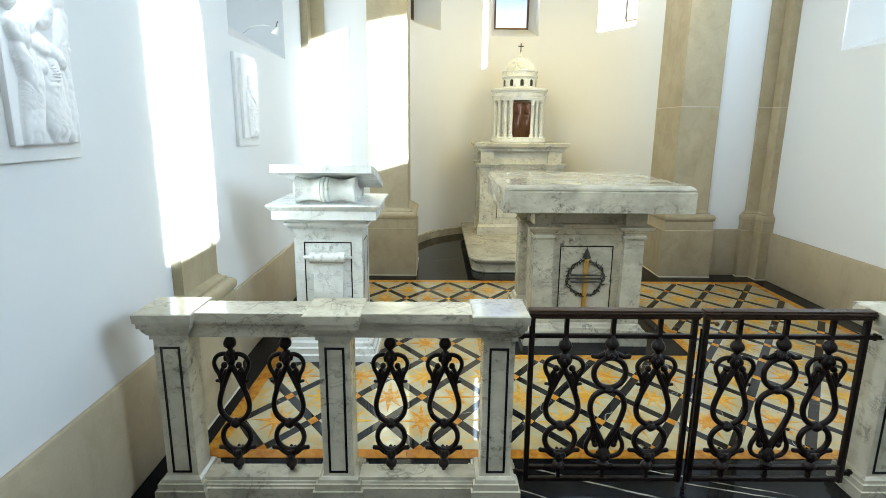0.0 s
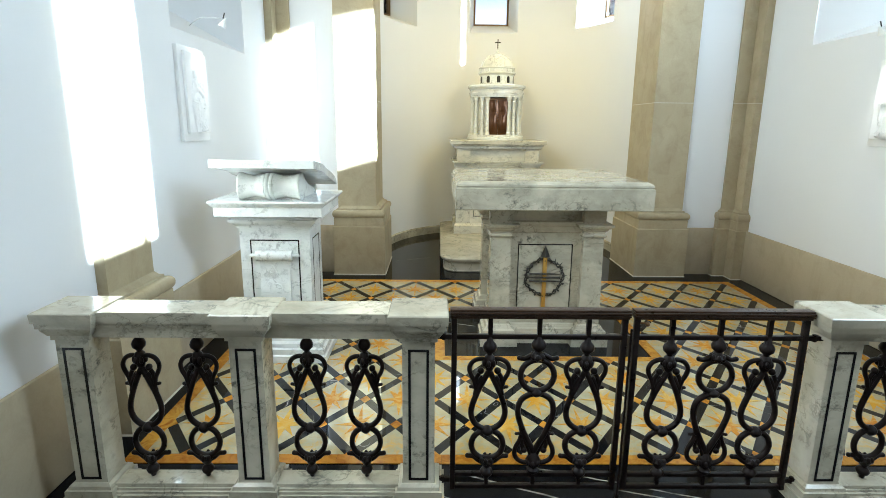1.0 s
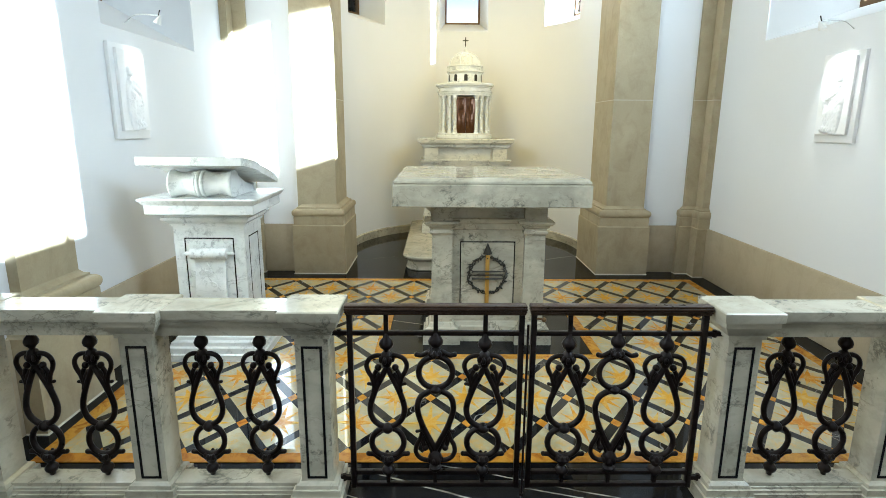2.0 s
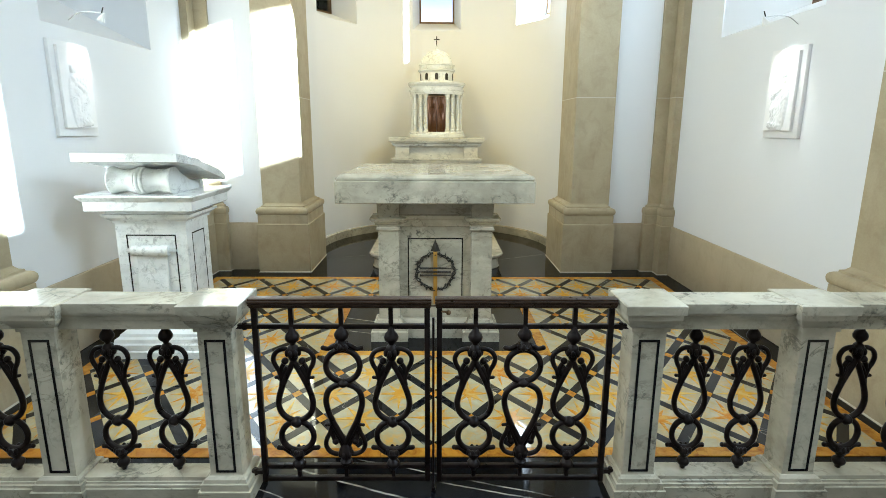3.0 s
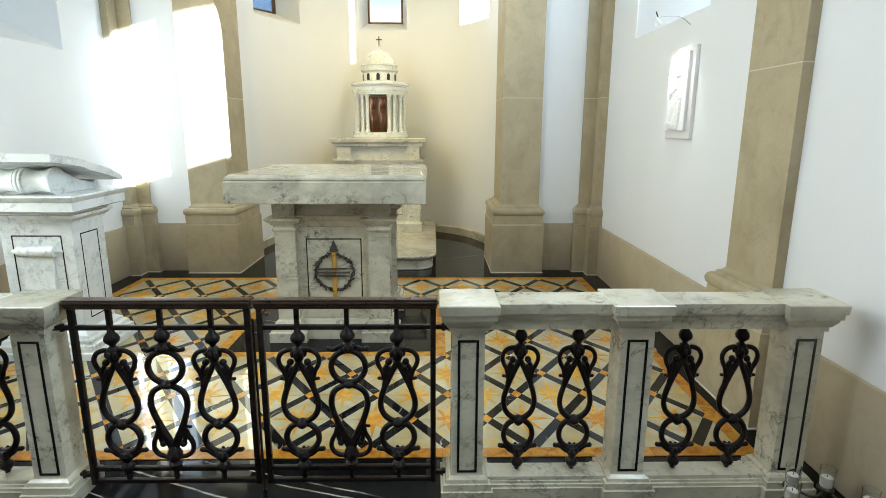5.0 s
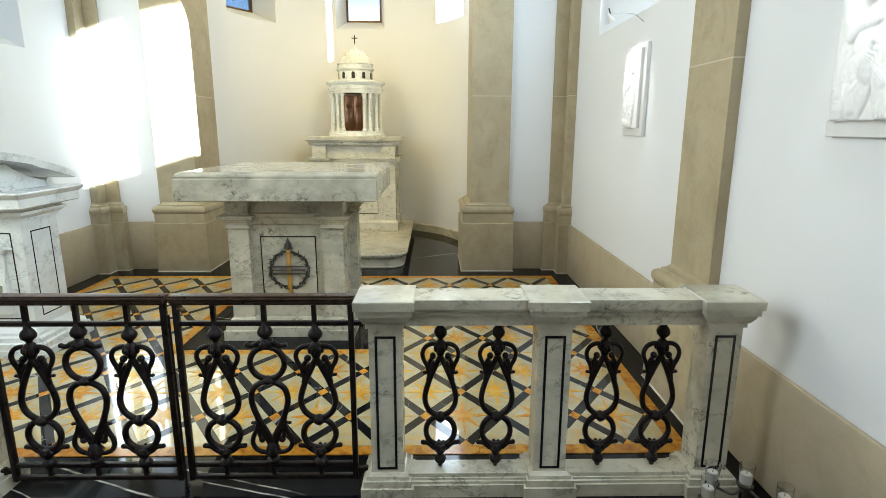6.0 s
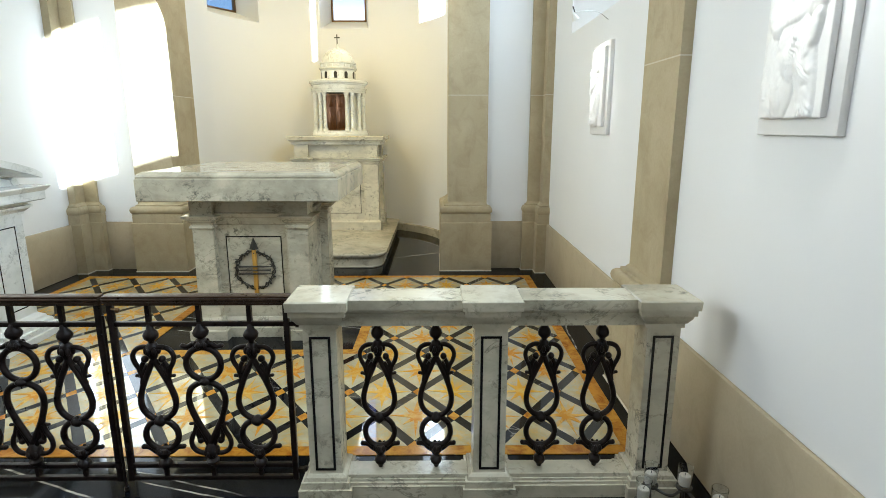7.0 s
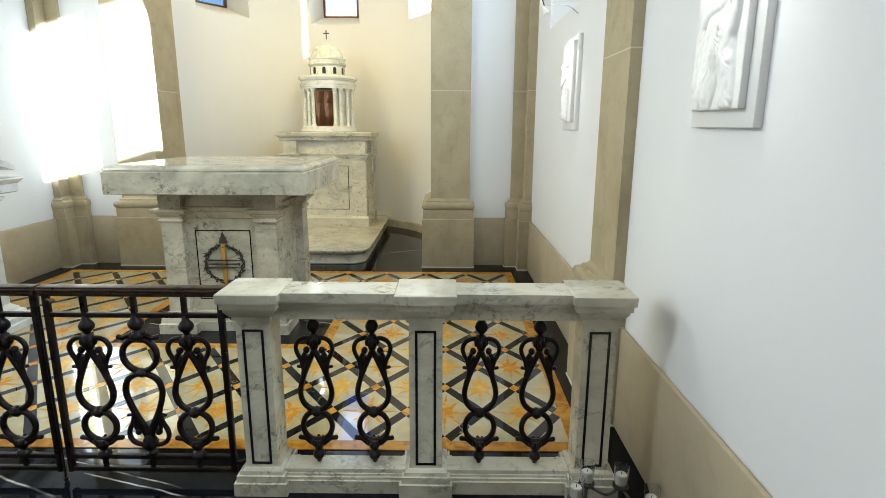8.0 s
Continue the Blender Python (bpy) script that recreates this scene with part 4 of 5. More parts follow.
def back_altar():
    ob = thing("back_altar", (0, 7.2, ST), "white veined marble altar carrying the tabernacle", "altar")
    y0, y1 = 6.86, 7.58
    part("body", boxes((-0.425, 0.425, y0 + 0.055, y1 - 0.03, ST + 0.02, 1.151)), MARBLE_APSE, ob, "", 0)
    bm = bmesh.new()
    stack(bm, -0.50, 0.50, y0, y1, [(1.150, 0.0), (1.153, 0.012), (1.180, 0.014), (1.186, 0.026), (1.200, 0.034), (1.204, 0.052), (1.243, 0.058), (1.249, 0.052)])
    part("table_top", bm, MARBLE_APSE, ob, "", 22)
    bm = bmesh.new()
    stack(bm, -0.425, 0.425, y0 + 0.055, y1 - 0.03, [(ST, 0.028), (ST + 0.09, 0.028), (ST + 0.10, 0.012), (ST + 0.12, 0.0)])
    part("base_moulding", bm, MARBLE_APSE, ob, "", 22)
    bm = bmesh.new()
    stack(bm, -0.425, 0.425, y0 + 0.055, y1 - 0.03, [(0.935, 0.0), (0.938, 0.010), (0.955, 0.012), (0.96, 0.020), (0.982, 0.026), (0.986, 0.034), (1.004, 0.036), (1.006, 0.0)])
    part("frieze_moulding", bm, MARBLE_APSE, ob, "", 22)
    for sx in (-1, 1):
        for ya in (y0, y1 - 0.16):
            a, b = sorted((sx * 0.315, sx * 0.485))
            bm = bmesh.new()
            prof = [(ST, 0.022), (ST + 0.10, 0.022), (ST + 0.108, 0.014), (ST + 0.125, 0.0), (0.925, -0.003), (0.928, 0.006), (0.938, 0.006), (0.942, 0.012), (0.958, 0.014), (0.966, 0.028), (0.984, 0.034), (0.988, 0.044), (1.006, 0.046), (1.008, -0.006), (1.151, -0.006)]
            stack(bm, a, b, ya, ya + 0.16, prof)
            part("corner_pilaster", bm, MARBLE_APSE, ob, "", 22)
    bm = frame_lines(bmesh.new(), -0.27, 0.27, 0.34, 0.86, y0 + 0.055, 0.007)
    part("inlay_line", bm, INLAY, ob, "thin black marble inlay frame", 0)
    return ob


back_altar()


def tabernacle():
    cy, z0 = 7.24, 1.249
    ob = thing("tabernacle", (0, cy, z0), "round white marble tabernacle with columns, dome and red-brown doors", "tabernacle")
    bm = lathe(bmesh.new(), [(0.336, 0), (0.342, 0.005), (0.342, 0.030), (0.332, 0.036), (0.332, 0.058), (0.326, 0.062)], 0, cy, 48, z0)
    part("base_ring", bm, MARBLE_PLAIN, ob)
    c0, c1 = z0 + 0.062, z0 + 0.492
    # the drum, with a doorway towards the altar
    bm = bmesh.new()
    for k in range(40):
        a, b = radians(-90 + 24 + (312) * k / 40), radians(-90 + 24 + 312 * (k + 1) / 40)
        vs = []
        for r, z in ((0.255, c0), (0.255, c1), (0.215, c1), (0.215, c0)):
            vs.append([bm.verts.new((r * math.cos(w), cy + r * math.sin(w), z)) for w in (a, b)])
        for i in range(4):
            bm.faces.new((vs[i][0], vs[i][1], vs[(i + 1) % 4][1], vs[(i + 1) % 4][0]))
    bmesh.ops.remove_doubles(bm, verts=bm.verts, dist=0.0004)
    part("drum", bm, MARBLE_PLAIN, ob)
    col = finish("column", lathe(bmesh.new(), [(0.031, 0), (0.031, 0.012), (0.027, 0.018), (0.030, 0.026), (0.023, 0.034), (0.0215, 0.22), (0.0195, 0.373), (0.024, 0.380), (0.021, 0.388), (0.028, 0.407), (0.033, 0.419), (0.033, 0.430)], 0, 0, 14), MARBLE_PLAIN)
    for d in (26, 40, 60, 82, 110, 140, 165, 195, 220, 250, 278, 300, 320, 334):
        w = radians(-90 + d)
        share("column", col, ob, (0.288 * math.cos(w), cy + 0.288 * math.sin(w), c0))
    # doors
    for sx in (-1, 1):
        bm = boxes((min(0, sx * 0.104) + (0.0015 if sx > 0 else 0), max(0, sx * 0.104) - (0.0015 if sx < 0 else 0), cy - 0.262, cy - 0.240, c0 + 0.004, c1 - 0.03), bevel=0.002)
        door = part("door", bm, WOOD, ob, "red-brown panelled metal door")
        bm = bmesh.new()
        a, b = sorted((sx * 0.022, sx * 0.086))
        for q0, q1 in ((0.028, 0.225), (0.265, 0.385)):
            zz0, zz1 = c0 + q0, c0 + q1
            box(bm, a, b, cy - 0.268, cy - 0.258, zz0, zz1, bevel=0.004)
            box(bm, a + 0.012, b - 0.012, cy - 0.273, cy - 0.264, zz0 + 0.012, zz1 - 0.012, bevel=0.004)
        part("door_panel", bm, WOOD, door)
    bm = boxes((-0.122, -0.104, cy - 0.268, cy - 0.235, c0, c1 - 0.012), (0.104, 0.122, cy - 0.268, cy - 0.235, c0, c1 - 0.012), (-0.104, 0.104, cy - 0.268, cy - 0.235, c1 - 0.03, c1 - 0.012), bevel=0.002)
    part("door_frame", bm, BRONZE, ob, "bronze door surround")
    bm = lathe(bmesh.new(), [(0.28, 0), (0.316, 0.0), (0.316, 0.020), (0.323, 0.021), (0.323, 0.044), (0.330, 0.046), (0.330, 0.056), (0.312, 0.058), (0.312, 0.090), (0.326, 0.094), (0.330, 0.106), (0.343, 0.112), (0.346, 0.134), (0.338, 0.142), (0.20, 0.147)], 0, cy, 48, c1)
    part("entablature", bm, MARBLE_PLAIN, ob)
    bm = bmesh.new()
    for k in range(72):
        w = 2 * math.pi * k / 72
        v0 = len(bm.verts)
        box(bm, -0.008, 0.008, -0.326, -0.314, c1 + 0.093, c1 + 0.104)
        bm.verts.ensure_lookup_table()
        bmesh.ops.transform(bm, matrix=Matrix.Translation((0, cy, 0)) @ Matrix.Rotation(w, 4, "Z"), verts=bm.verts[v0:])
    tagged(part("dentil_band", bm, MARBLE_PLAIN, ob, "", 0), kind="stuff")
    e = c1 + 0.147
    bm = lathe(bmesh.new(), [(0.205, 0), (0.213, 0.0), (0.213, 0.010), (0.200, 0.014), (0.198, 0.106), (0.204, 0.110), (0.210, 0.116), (0.21, 0.118)], 0, cy, 48, e)
    part("upper_drum", bm, MARBLE_PLAIN, ob)
    # flat dark arches on the drum stand in for shaded hollows
    for k in range(10):
        w = radians(-90 + 36 * k)
        bm = bmesh.new()
        pts = [(-0.020, 0.022), (0.020, 0.022)] + [(0.020 * math.cos(math.pi * j / 8), 0.078 + 0.020 * math.sin(math.pi * j / 8)) for j in range(9)]
        f0 = [bm.verts.new((x, -0.2005, e + z)) for x, z in pts]
        f1 = [bm.verts.new((x, -0.185, e + z)) for x, z in pts]
        bm.faces.new(f0)
        bm.faces.new(f1)
        for j in range(len(pts)):
            bm.faces.new((f0[j], f0[(j + 1) % len(pts)], f1[(j + 1) % len(pts)], f1[j]))
        bmesh.ops.transform(bm, matrix=Matrix.Translation((0, cy, 0)) @ Matrix.Rotation(w + math.pi / 2, 4, "Z"), verts=bm.verts)
        part("niche", bm, DARK, ob, "dark arched plate drawn for a niche's shade", 0)
    e2 = e + 0.118
    bm = lathe(bmesh.new(), [(0.200, 0.0), (0.216, 0.006), (0.222, 0.016), (0.220, 0.024), (0.202, 0.030), (0.202, 0.066), (0.214, 0.072), (0.214, 0.084), (0.195, 0.090)], 0, cy, 48, e2)
    part("parapet", bm, MARBLE_PLAIN, ob)
    for k in range(16):
        w = 2 * math.pi * (k + 0.5) / 16
        bm = boxes((-0.010, 0.010, -0.211, -0.198, e2 + 0.030, e2 + 0.067))
        bmesh.ops.transform(bm, matrix=Matrix.Translation((0, cy, 0)) @ Matrix.Rotation(w, 4, "Z"), verts=bm.verts)
        part("parapet_block", bm, MARBLE_PLAIN, ob, "", 0)
    prof = [(0.188 * math.cos(radians(a)), 0.084 + 0.164 * math.sin(radians(a))) for a in range(0, 86, 8)] + [(0.020, 0.249), (0.022, 0.261), (0.012, 0.273), (0.002, 0.279)]
    dome = part("dome", lathe(bmesh.new(), prof, 0, cy, 48, e2), MARBLE_PLAIN, ob, "ribbed white marble dome", 50)
    for k in range(8):
        w = 2 * math.pi * (k + 0.5) / 8
        bm = tube(bmesh.new(), [(0.188 * math.cos(radians(a)) * math.cos(w), cy + 0.188 * math.cos(radians(a)) * math.sin(w), e2 + 0.084 + 0.164 * math.sin(radians(a))) for a in range(0, 81, 10)], 0.005, 6)
        part("dome_rib", bm, MARBLE_PLAIN, dome)
    zc = e2 + 0.275
    part("finial", lathe(bmesh.new(), [(0.010, 0), (0.006, 0.012), (0.010, 0.022), (0.003, 0.034)], 0, cy, 10, zc), MARBLE_PLAIN, ob)
    bm = boxes((-0.0055, 0.0055, cy - 0.005, cy + 0.005, zc + 0.030, zc + 0.134), (-0.034, 0.034, cy - 0.0045, cy + 0.0045, zc + 0.092, zc + 0.103))
    part("cross", bm, DARK, ob, "small dark metal cross", 0)
    return ob


tabernacle()


# ---- reliefs and their lamps ----
def relief(s, y0, y1, z0, z1, seed, label, forms, depth):
    """A marble board with a smaller carved slab on it; the carving is kept to plain rounded forms."""
    xw = s * WALL
    ob = thing("wall_relief", (xw, (y0 + y1) / 2, z0), label, "relief", group="wall reliefs")
    part("board", boxes((xw, xw - s * 0.024, y0, y1, z0, z1), bevel=0.003), CARVED, ob, "plain white marble backing board")
    a0, a1, b0, b1 = y0 + 0.045, y1 - 0.03, z0 + 0.048, z1 - 0.03
    part("slab", boxes((xw - s * 0.024, xw - s * 0.044, a0, a1, b0, b1), bevel=0.003), CARVED, ob)
    wide, tall = a1 - a0, b1 - b0
    nu, nv = 110, 160
    bm = bmesh.new()
    grid = []
    for j in range(nv + 1):
        row = []
        for i in range(nu + 1):
            u, v = i / nu, j / nv
            h = 0.0
            for fu, fv, hu, hv, turn, deep, folds in forms:
                c, d = math.cos(radians(turn)), math.sin(radians(turn))
                du, dv = (u - fu) * wide, (v - fv) * tall
                p, q = (du * c + dv * d) / (hu * wide), (dv * c - du * d) / (hv * tall)
                r = abs(p) ** 2.4 + abs(q) ** 2.4
                if r < 1:
                    low = deep * (1 - r) ** 0.42
                    swing = 0.7 * math.sin(2.6 * q + fu * 9) + 0.35 * math.sin(5.0 * q + fv * 17)
                    low += 0.16 * deep * abs(math.sin(folds * p * 1.6 + swing)) * (1 - r) ** 0.3 if folds else 0
                    h = max(h, low)
            if h > 0.002:
                # crisp crumpled folds in patches, and a fine tooled grain
                at = Vector((u * wide, v * tall, 0.1 * seed))
                patch = max(0.0, noise.noise(at * 14) - 0.02)
                lean = noise.noise(at * 6 + Vector((3, 1, 7))) * 2.0
                h += 0.022 * patch * abs(math.sin((at.x * math.cos(lean) + at.y * math.sin(lean)) * 150 + noise.noise(at * 30) * 2.5))
                h += 0.007 * abs(noise.noise(at * 38)) + 0.0016 * noise.noise(at * 75)
            edge = min(i, nu - i, j + 4, nv - j)
            h = max(depth * h * min(1.0, edge / 5), 0.0012) if 0 < i < nu and 0 < j < nv else 0
            row.append(bm.verts.new((xw - s * (0.0432 + h), a0 + u * wide, b0 + v * tall)))
        grid.append(row)
    for j in range(nv):
        for i in range(nu):
            bm.faces.new((grid[j][i], grid[j][i + 1], grid[j + 1][i + 1], grid[j + 1][i]))
    part("carving", bm, CARVED, ob, "softly rounded white carving", 80)
    return ob


def picture_lamp(s, y, z):
    xw = s * WALL
    ob = thing("picture_lamp", (xw, y, z), "small metal picture lamp on a bent arm", "wall lamp", group="picture lamps")
    hx, hz = xw - s * 0.205, z + 0.012
    bm = tube(bmesh.new(), curve([(xw, y, z), (xw - s * 0.06, y, z + 0.040), (xw - s * 0.13, y, z + 0.048), (hx, y, hz + 0.028)], 6), 0.0026, 6)
    part("arm", bm, STEEL, ob, "thin steel arm")
    bm = lathe(bmesh.new(), [(0.005, 0.034), (0.009, 0.022), (0.016, 0.002), (0.024, -0.018), (0.022, -0.018), (0.008, 0.006)][::-1], 0, 0, 14)
    bmesh.ops.transform(bm, matrix=Matrix.Translation((hx, y, hz)) @ pose(0, 0, 0, 0, s * -28, 0), verts=bm.verts)
    part("shade", bm, LAMP_GLASS, ob, "pale conical lamp shade")
    bm = tube(bmesh.new(), [(hx - s * 0.002, y, hz + 0.03), (hx - s * 0.014, y, hz + 0.062)], 0.004, 6)
    part("socket", bm, DARK, ob, "dark lamp socket")
    spot_lamp("picture_light", (hx + s * 0.012, y, hz - 0.025), (xw - s * 0.03, y, z - 0.36), 1.25 if s > 0 else 0.6, 75, (1.0, 0.93, 0.80), 0.02)


# middle, half size (shares of the slab), turn, depth and folds of each rounded form
UPRIGHT = [(0.42, 0.34, 0.24, 0.34, 4, 0.020, 3.2), (0.66, 0.36, 0.17, 0.32, -5, 0.016, 2.6), (0.50, 0.60, 0.25, 0.13, 12, 0.024, 1.4),
           (0.38, 0.74, 0.10, 0.075, 0, 0.026, 0), (0.66, 0.71, 0.09, 0.065, 20, 0.021, 0), (0.50, 0.52, 0.26, 0.045, -28, 0.029, 0),
           (0.60, 0.07, 0.24, 0.055, 0, 0.024, 0), (0.30, 0.20, 0.09, 0.20, 8, 0.017, 1.0)]
PAIRED = [(0.28, 0.24, 0.15, 0.30, -8, 0.034, 1.1), (0.58, 0.28, 0.20, 0.30, 8, 0.028, 1.6), (0.84, 0.22, 0.12, 0.26, 3, 0.022, 1.4),
          (0.20, 0.56, 0.13, 0.10, 24, 0.040, 0), (0.58, 0.68, 0.12, 0.085, -14, 0.036, 0), (0.74, 0.86, 0.20, 0.06, -32, 0.020, 1.2),
          (0.54, 0.50, 0.30, 0.050, -12, 0.036, 0), (0.22, 0.38, 0.08, 0.17, 14, 0.044, 0), (0.86, 0.58, 0.10, 0.18, -10, 0.022, 1.2),
          (0.42, 0.83, 0.12, 0.05, 30, 0.020, 0), (0.36, 0.62, 0.10, 0.07, -30, 0.026, 0), (0.74, 0.46, 0.08, 0.07, 40, 0.034, 0),
          (0.46, 0.40, 0.06, 0.05, 0, 0.038, 0), (0.68, 0.12, 0.10, 0.11, -20, 0.034, 0.8), (0.14, 0.72, 0.09, 0.06, -20, 0.026, 0), (0.88, 0.80, 0.07, 0.07, 0, 0.024, 0)]
for s in (-1, 1):
    relief(s, 3.745 if s > 0 else 3.66, 4.10 if s > 0 else 4.03, 1.302, 1.850, 3 + s, "white marble wall relief of plain rounded standing forms", UPRIGHT, 0.75)
    relief(s, 1.785, 2.145, 1.322, 1.95, 8 + s, "white marble wall relief of plain rounded paired forms", PAIRED, 0.42 if s > 0 else 0.75)
    picture_lamp(s, 3.91, 1.985)
    picture_lamp(s, 1.90, 2.07)


# ---- votive candles beside the rail ----
stand = thing("candle_stand", (1.98, 2.03, 0), "low black iron stand for votive candles", "candle stand")
CANDLES = ((1.872, 2.004), (1.930, 2.090), (2.045, 2.076), (2.105, 1.955))
for k, (cx, cy) in enumerate(CANDLES):
    bm = lathe(bmesh.new(), [(0.024, 0.098), (0.028, 0.100), (0.028, 0.106), (0.024, 0.107)], cx, cy, 16)
    part("tray", bm, DARK, stand)
    nx, ny = CANDLES[(k + 1) % 4]
    bm = tube(bmesh.new(), curve([(cx, cy, 0.098), ((cx + nx) / 2, (cy + ny) / 2 - 0.03, 0.085), (nx, ny, 0.098)], 5), 0.005, 6)
    part("stand_arm", bm, DARK, stand)
    bm = tube(bmesh.new(), [(cx, cy, 0.0), (cx, cy, 0.1)], 0.006, 6)
    part("stand_leg", bm, DARK, stand)
    can = thing("votive_candle", (cx, cy, 0.107), "short cream candle in a clear glass cup", "candle", group="votive candles")
    bm = lathe(bmesh.new(), [(0.020, 0.001), (0.022, 0.004), (0.0262, 0.076), (0.0250, 0.076), (0.0206, 0.006), (0.017, 0.005)], cx, cy, 20, 0.107)
    part("glass_cup", bm, GLASS, can, "clear glass cup")
    bm = lathe(bmesh.new(), [(0.016, 0.0065), (0.0180, 0.009), (0.0188, 0.042), (0.0165, 0.045), (0.005, 0.0425)], cx, cy, 16, 0.107)
    part("wax", bm, WAX, can, "cream wax")
    bm = tube(bmesh.new(), [(cx, cy, 0.149), (cx + 0.001, cy, 0.159)], 0.0012, 5)
    part("wick", bm, DARK, can)


# ---- floor inlay, laid last ----
A2, B2, OX, OY = 0.1788, 0.2486, 0.0, 2.999
X1, Y0, Y1 = 11 * A2, OY - 2 * B2, OY + 9 * B2
HX, H0, H1 = 4 * A2, OY + 2 * B2, OY + 6 * B2
TOP_Z = 0.004
inlay = thing("floor_inlay", (0, 3.9, 0), "inlaid marble floor of cream lozenges, black strips and golden stars", "floor", kind="structure")


def clip(poly, axis, limit, keep_less):
    out = []
    for i, p in enumerate(poly):
        q = poly[(i + 1) % len(poly)]
        ip, iq = (p[axis] <= limit) == keep_less, (q[axis] <= limit) == keep_less
        if ip:
            out.append(p)
        if ip != iq:
            t = (limit - p[axis]) / (q[axis] - p[axis])
            out.append((p[0] + t * (q[0] - p[0]), p[1] + t * (q[1] - p[1])))
    return out


def trim(poly):
    for axis, limit, less in ((0, X1, True), (0, -X1, False), (1, Y1, True), (1, Y0, False)):
        if len(poly) > 2:
            poly = clip(poly, axis, limit, less)
    if len(poly) < 3:
        return []
    cx, cy = sum(p[0] for p in poly) / len(poly), sum(p[1] for p in poly) / len(poly)
    xs, ys = [p[0] for p in poly], [p[1] for p in poly]
    if max(xs) > -HX + 1e-4 and min(xs) < HX - 1e-4 and max(ys) > H0 + 1e-4 and min(ys) < H1 - 1e-4:
        if abs(cx) <= HX + 0.02 and H0 - 0.13 < cy < H1 + 0.13 and (cy < H0 + 1e-4 or cy > H1 - 1e-4 or min(ys) < H0 - 1e-4 or max(ys) > H1 + 1e-4) and abs(cx) < HX - 1e-3:
            if min(ys) < H0 - 1e-4:
                poly = clip(poly, 1, H0, True)
            elif max(ys) > H1 + 1e-4:
                poly = clip(poly, 1, H1, False)
            else:
                return []
        elif cx > 0 and max(xs) > HX + 1e-4:
            poly = clip(poly, 0, HX, False)
        elif cx < 0 and min(xs) < -HX - 1e-4:
            poly = clip(poly, 0, -HX, True)
        else:
            return []
    return poly if len(poly) > 2 else []


CACHE = {}


def piece(name, poly, material, z=TOP_Z, thick=0.006, key=None, centre=None):
    """One flat stone of the floor; whole stones of a kind share their mesh."""
    c = Vector((centre[0], centre[1], 0))
    if key and key in CACHE:
        me = CACHE[key]
    else:
        bm = bmesh.new()
        n = len(poly)
        top = [bm.verts.new((p[0] - c.x, p[1] - c.y, z)) for p in poly]
        low = [bm.verts.new((p[0] - c.x, p[1] - c.y, z - thick)) for p in poly]
        bm.faces.new(top)
        for k in range(n):
            bm.faces.new((top[k], low[k], low[(k + 1) % n], top[(k + 1) % n]))
        me = finish(name, bm, material, 0)
        if key:
            CACHE[key] = me
    ob = new(name, me)
    ob.parent = inlay
    ob.location = c - BASE[inlay]
    return ob


SIDE = math.hypot(A2, B2)
HB = 0.0235                                   # half width of the black strips
KX, KY = HB * SIDE / B2, HB * SIDE / A2       # where strips cross: half diagonals of the small lozenge
G = 0.0008


def lay(name, poly, material, key, centre, z=TOP_Z):
    cut = trim(poly)
    if not cut:
        return
    whole = len(cut) == len(poly) and all(abs(a[0] - b[0]) + abs(a[1] - b[1]) < 1e-6 for a, b in zip(cut, poly))
    area = abs(sum(cut[i][0] * cut[(i + 1) % len(cut)][1] - cut[(i + 1) % len(cut)][0] * cut[i][1] for i in range(len(cut)))) / 2
    if area > 2e-5:
        piece(name, cut, material, z, key=key if whole else None, centre=centre)


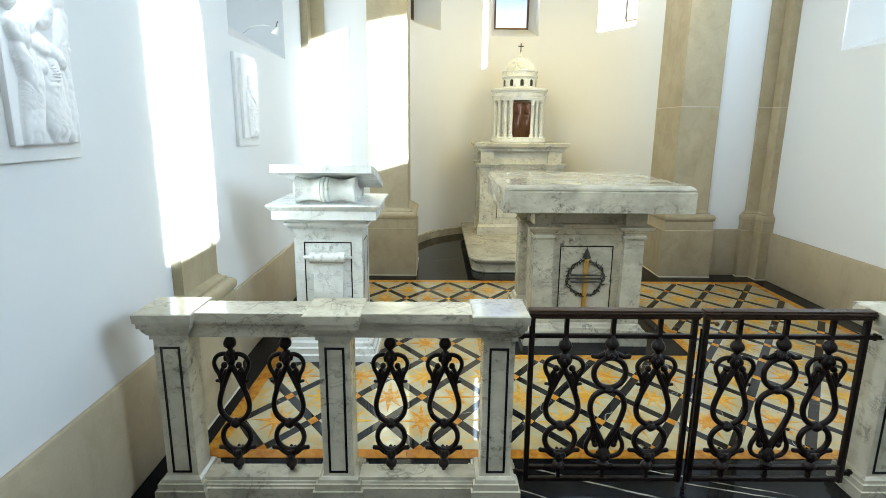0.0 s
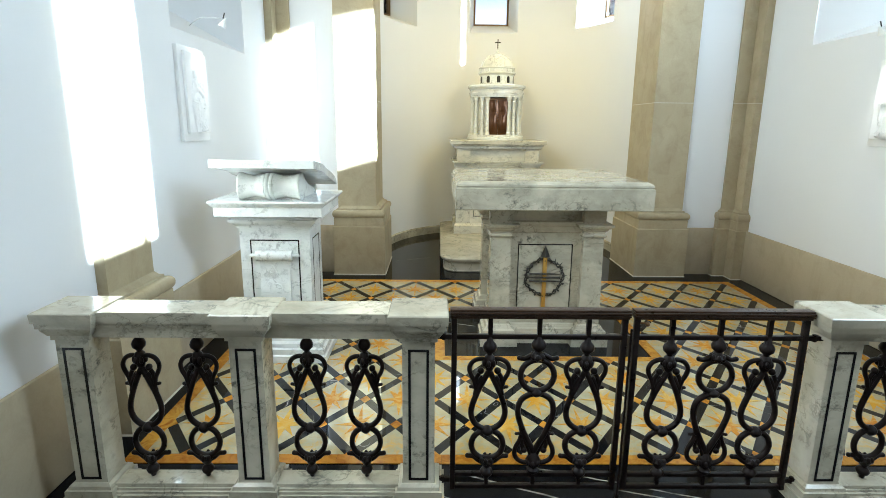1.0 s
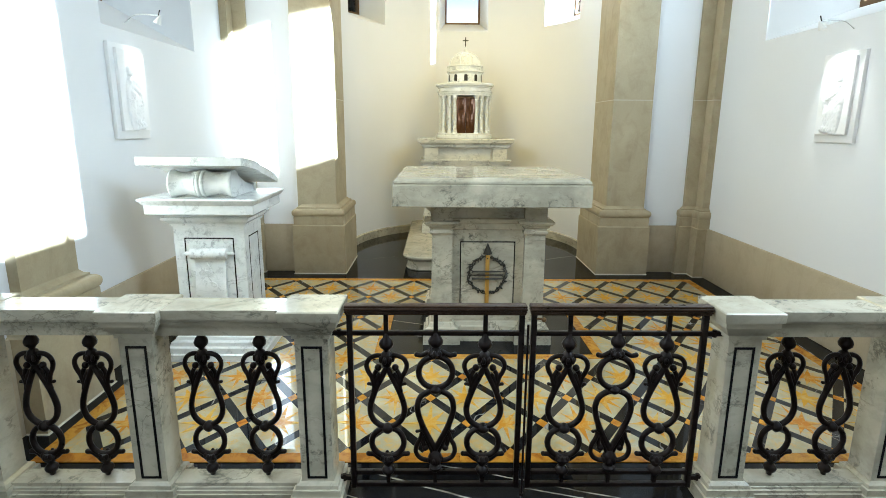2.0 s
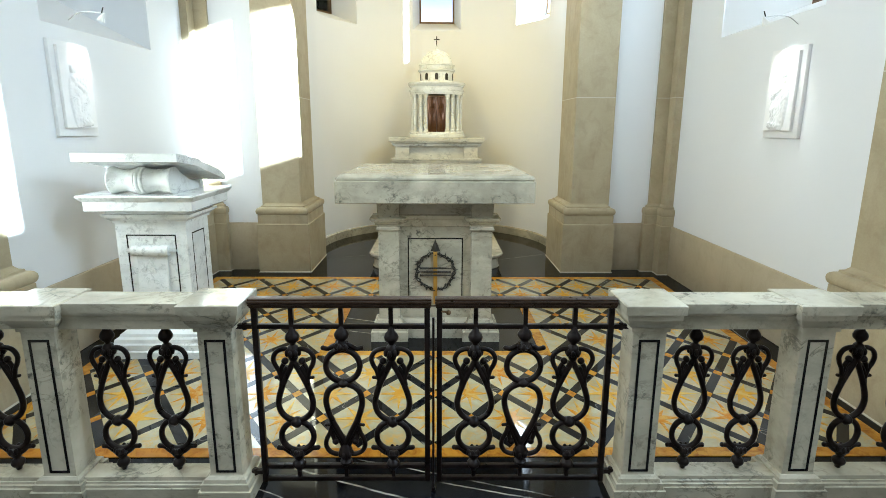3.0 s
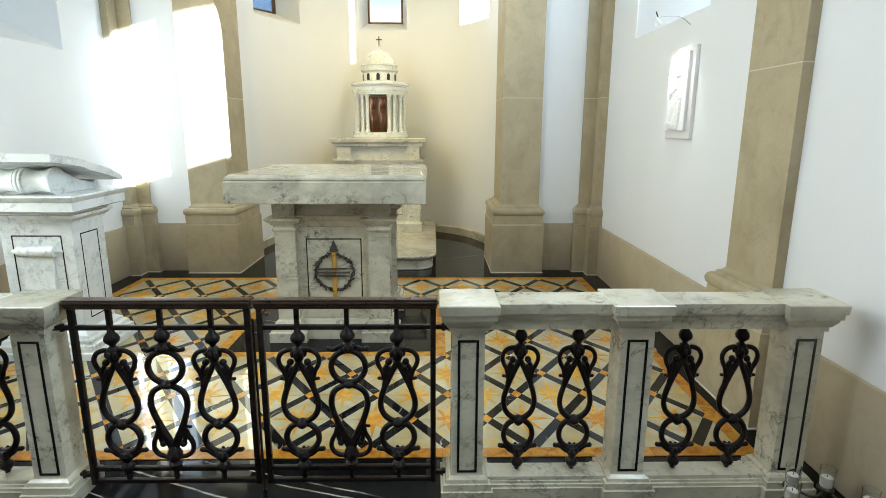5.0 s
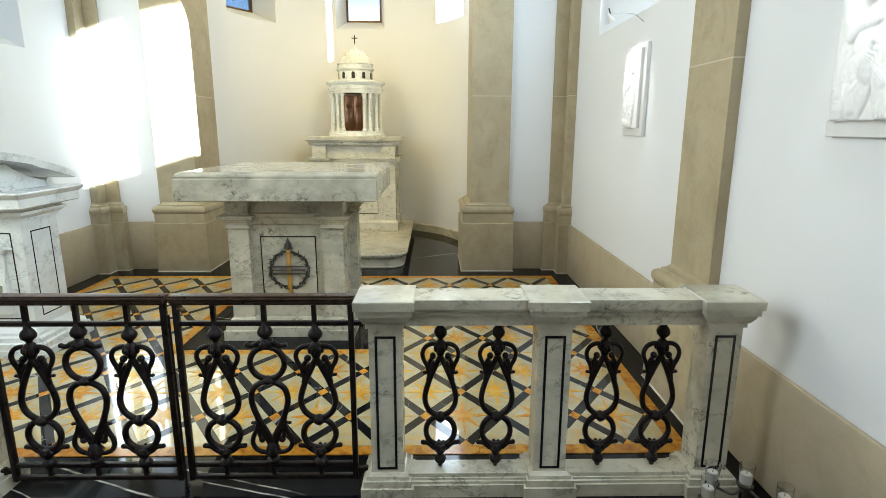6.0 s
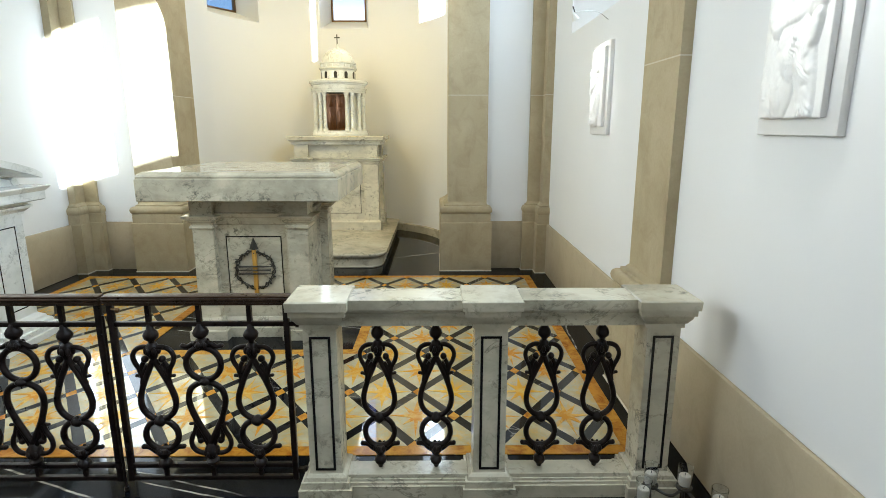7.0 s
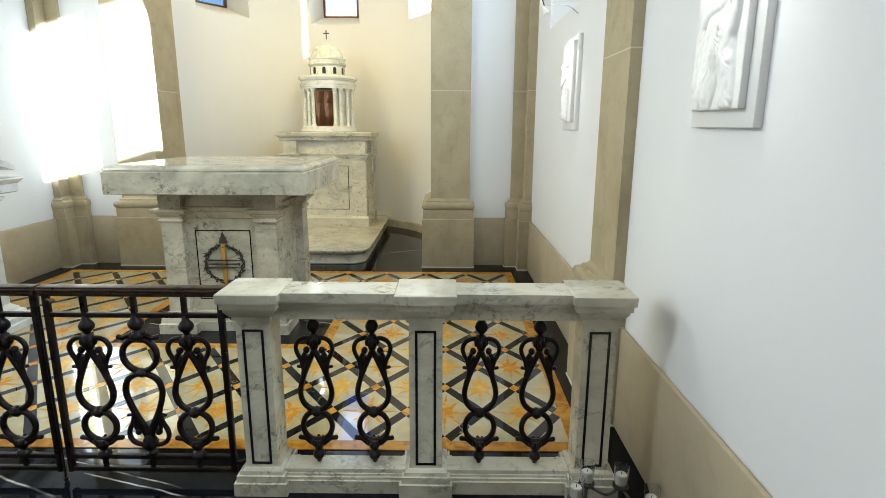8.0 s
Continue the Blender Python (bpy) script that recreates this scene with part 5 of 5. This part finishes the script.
for i in range(-12, 13):
    for j in range(-3, 11):
        x, y = OX + i * A2, OY + j * B2
        if (i + j) % 2 == 0:
            kx, ky = KX - G, KY - G
            lay("small_lozenge", [(x + kx, y), (x, y + ky), (x - kx, y), (x, y - ky)], SIENA, "node", (x, y))
            for sx in (-1, 1):
                # strip from this crossing to the next one up
                nx, ny = x + sx * A2, y + B2
                p = [(x, y + KY), (x + sx * KX, y), (nx, ny - KY), (nx - sx * KX, ny)]
                m = ((x + nx) / 2, (y + ny) / 2)
                p = [(m[0] + (q[0] - m[0]) * 0.996, m[1] + (q[1] - m[1]) * 0.996) for q in p]
                lay("black_strip", p, BLACK_PIECE, "strip%d" % sx, m)
        else:
            hx, hy = A2 - KX - G, B2 - KY - G
            g2 = 0.0006
            lay("cream_tile", [(x + hx, y + g2), (x, y + hy), (x - hx, y + g2)], TILE, "tile_up", (x, y))
            lay("cream_tile", [(x - hx, y - g2), (x, y - hy), (x + hx, y - g2)], TILE, "tile_down", (x, y))
            if abs(x) < X1 - 0.01 and Y0 + 0.01 < y < Y1 - 0.01 and not (abs(x) < HX + 0.01 and H0 - 0.01 < y < H1 + 0.01):
                kind_ = (i * 7 + j * 3) % 5
                rng = random.Random(kind_ + 40)
                star = []
                for k in range(16):
                    w = 2 * math.pi * (k + rng.uniform(-0.16, 0.16)) / 16
                    r = (rng.uniform(0.90, 1.08) if k % 4 == 0 else rng.uniform(0.62, 0.86)) if k % 2 == 0 else rng.uniform(0.20, 0.30)
                    star.append((x + 0.128 * r * math.cos(w), y + 0.184 * r * math.sin(w)))
                piece("star", star, SIENA_STAR, TOP_Z + 0.0012, 0.004, "star%d" % kind_, (x, y))

BAND = 0.066
for x0, x1, y0, y1 in ((-X1 - BAND, X1 + BAND, Y0 - BAND, Y0 - G), (-X1 - BAND, X1 + BAND, Y1 + G, Y1 + BAND), (-X1 - BAND, -X1 - G, Y0, Y1), (X1 + G, X1 + BAND, Y0, Y1),
                       (-HX + G, HX - G, H0 + G, H0 + BAND), (-HX + G, HX - G, H1 - BAND, H1 - G), (-HX + G, -HX + BAND, H0 + BAND, H1 - BAND), (HX - BAND, HX - G, H0 + BAND, H1 - BAND)):
    n = max(1, round(max(x1 - x0, y1 - y0) / 0.45))
    for k in range(n):
        if x1 - x0 > y1 - y0:
            a, b = x0 + (x1 - x0) * k / n, x0 + (x1 - x0) * (k + 1) / n - G
            poly = [(a, y0), (b, y0), (b, y1), (a, y1)]
        else:
            a, b = y0 + (y1 - y0) * k / n, y0 + (y1 - y0) * (k + 1) / n - G
            poly = [(x0, a), (x1, a), (x1, b), (x0, b)]
        piece("border_strip", poly, SIENA, centre=(sum(p[0] for p in poly) / 4, sum(p[1] for p in poly) / 4))
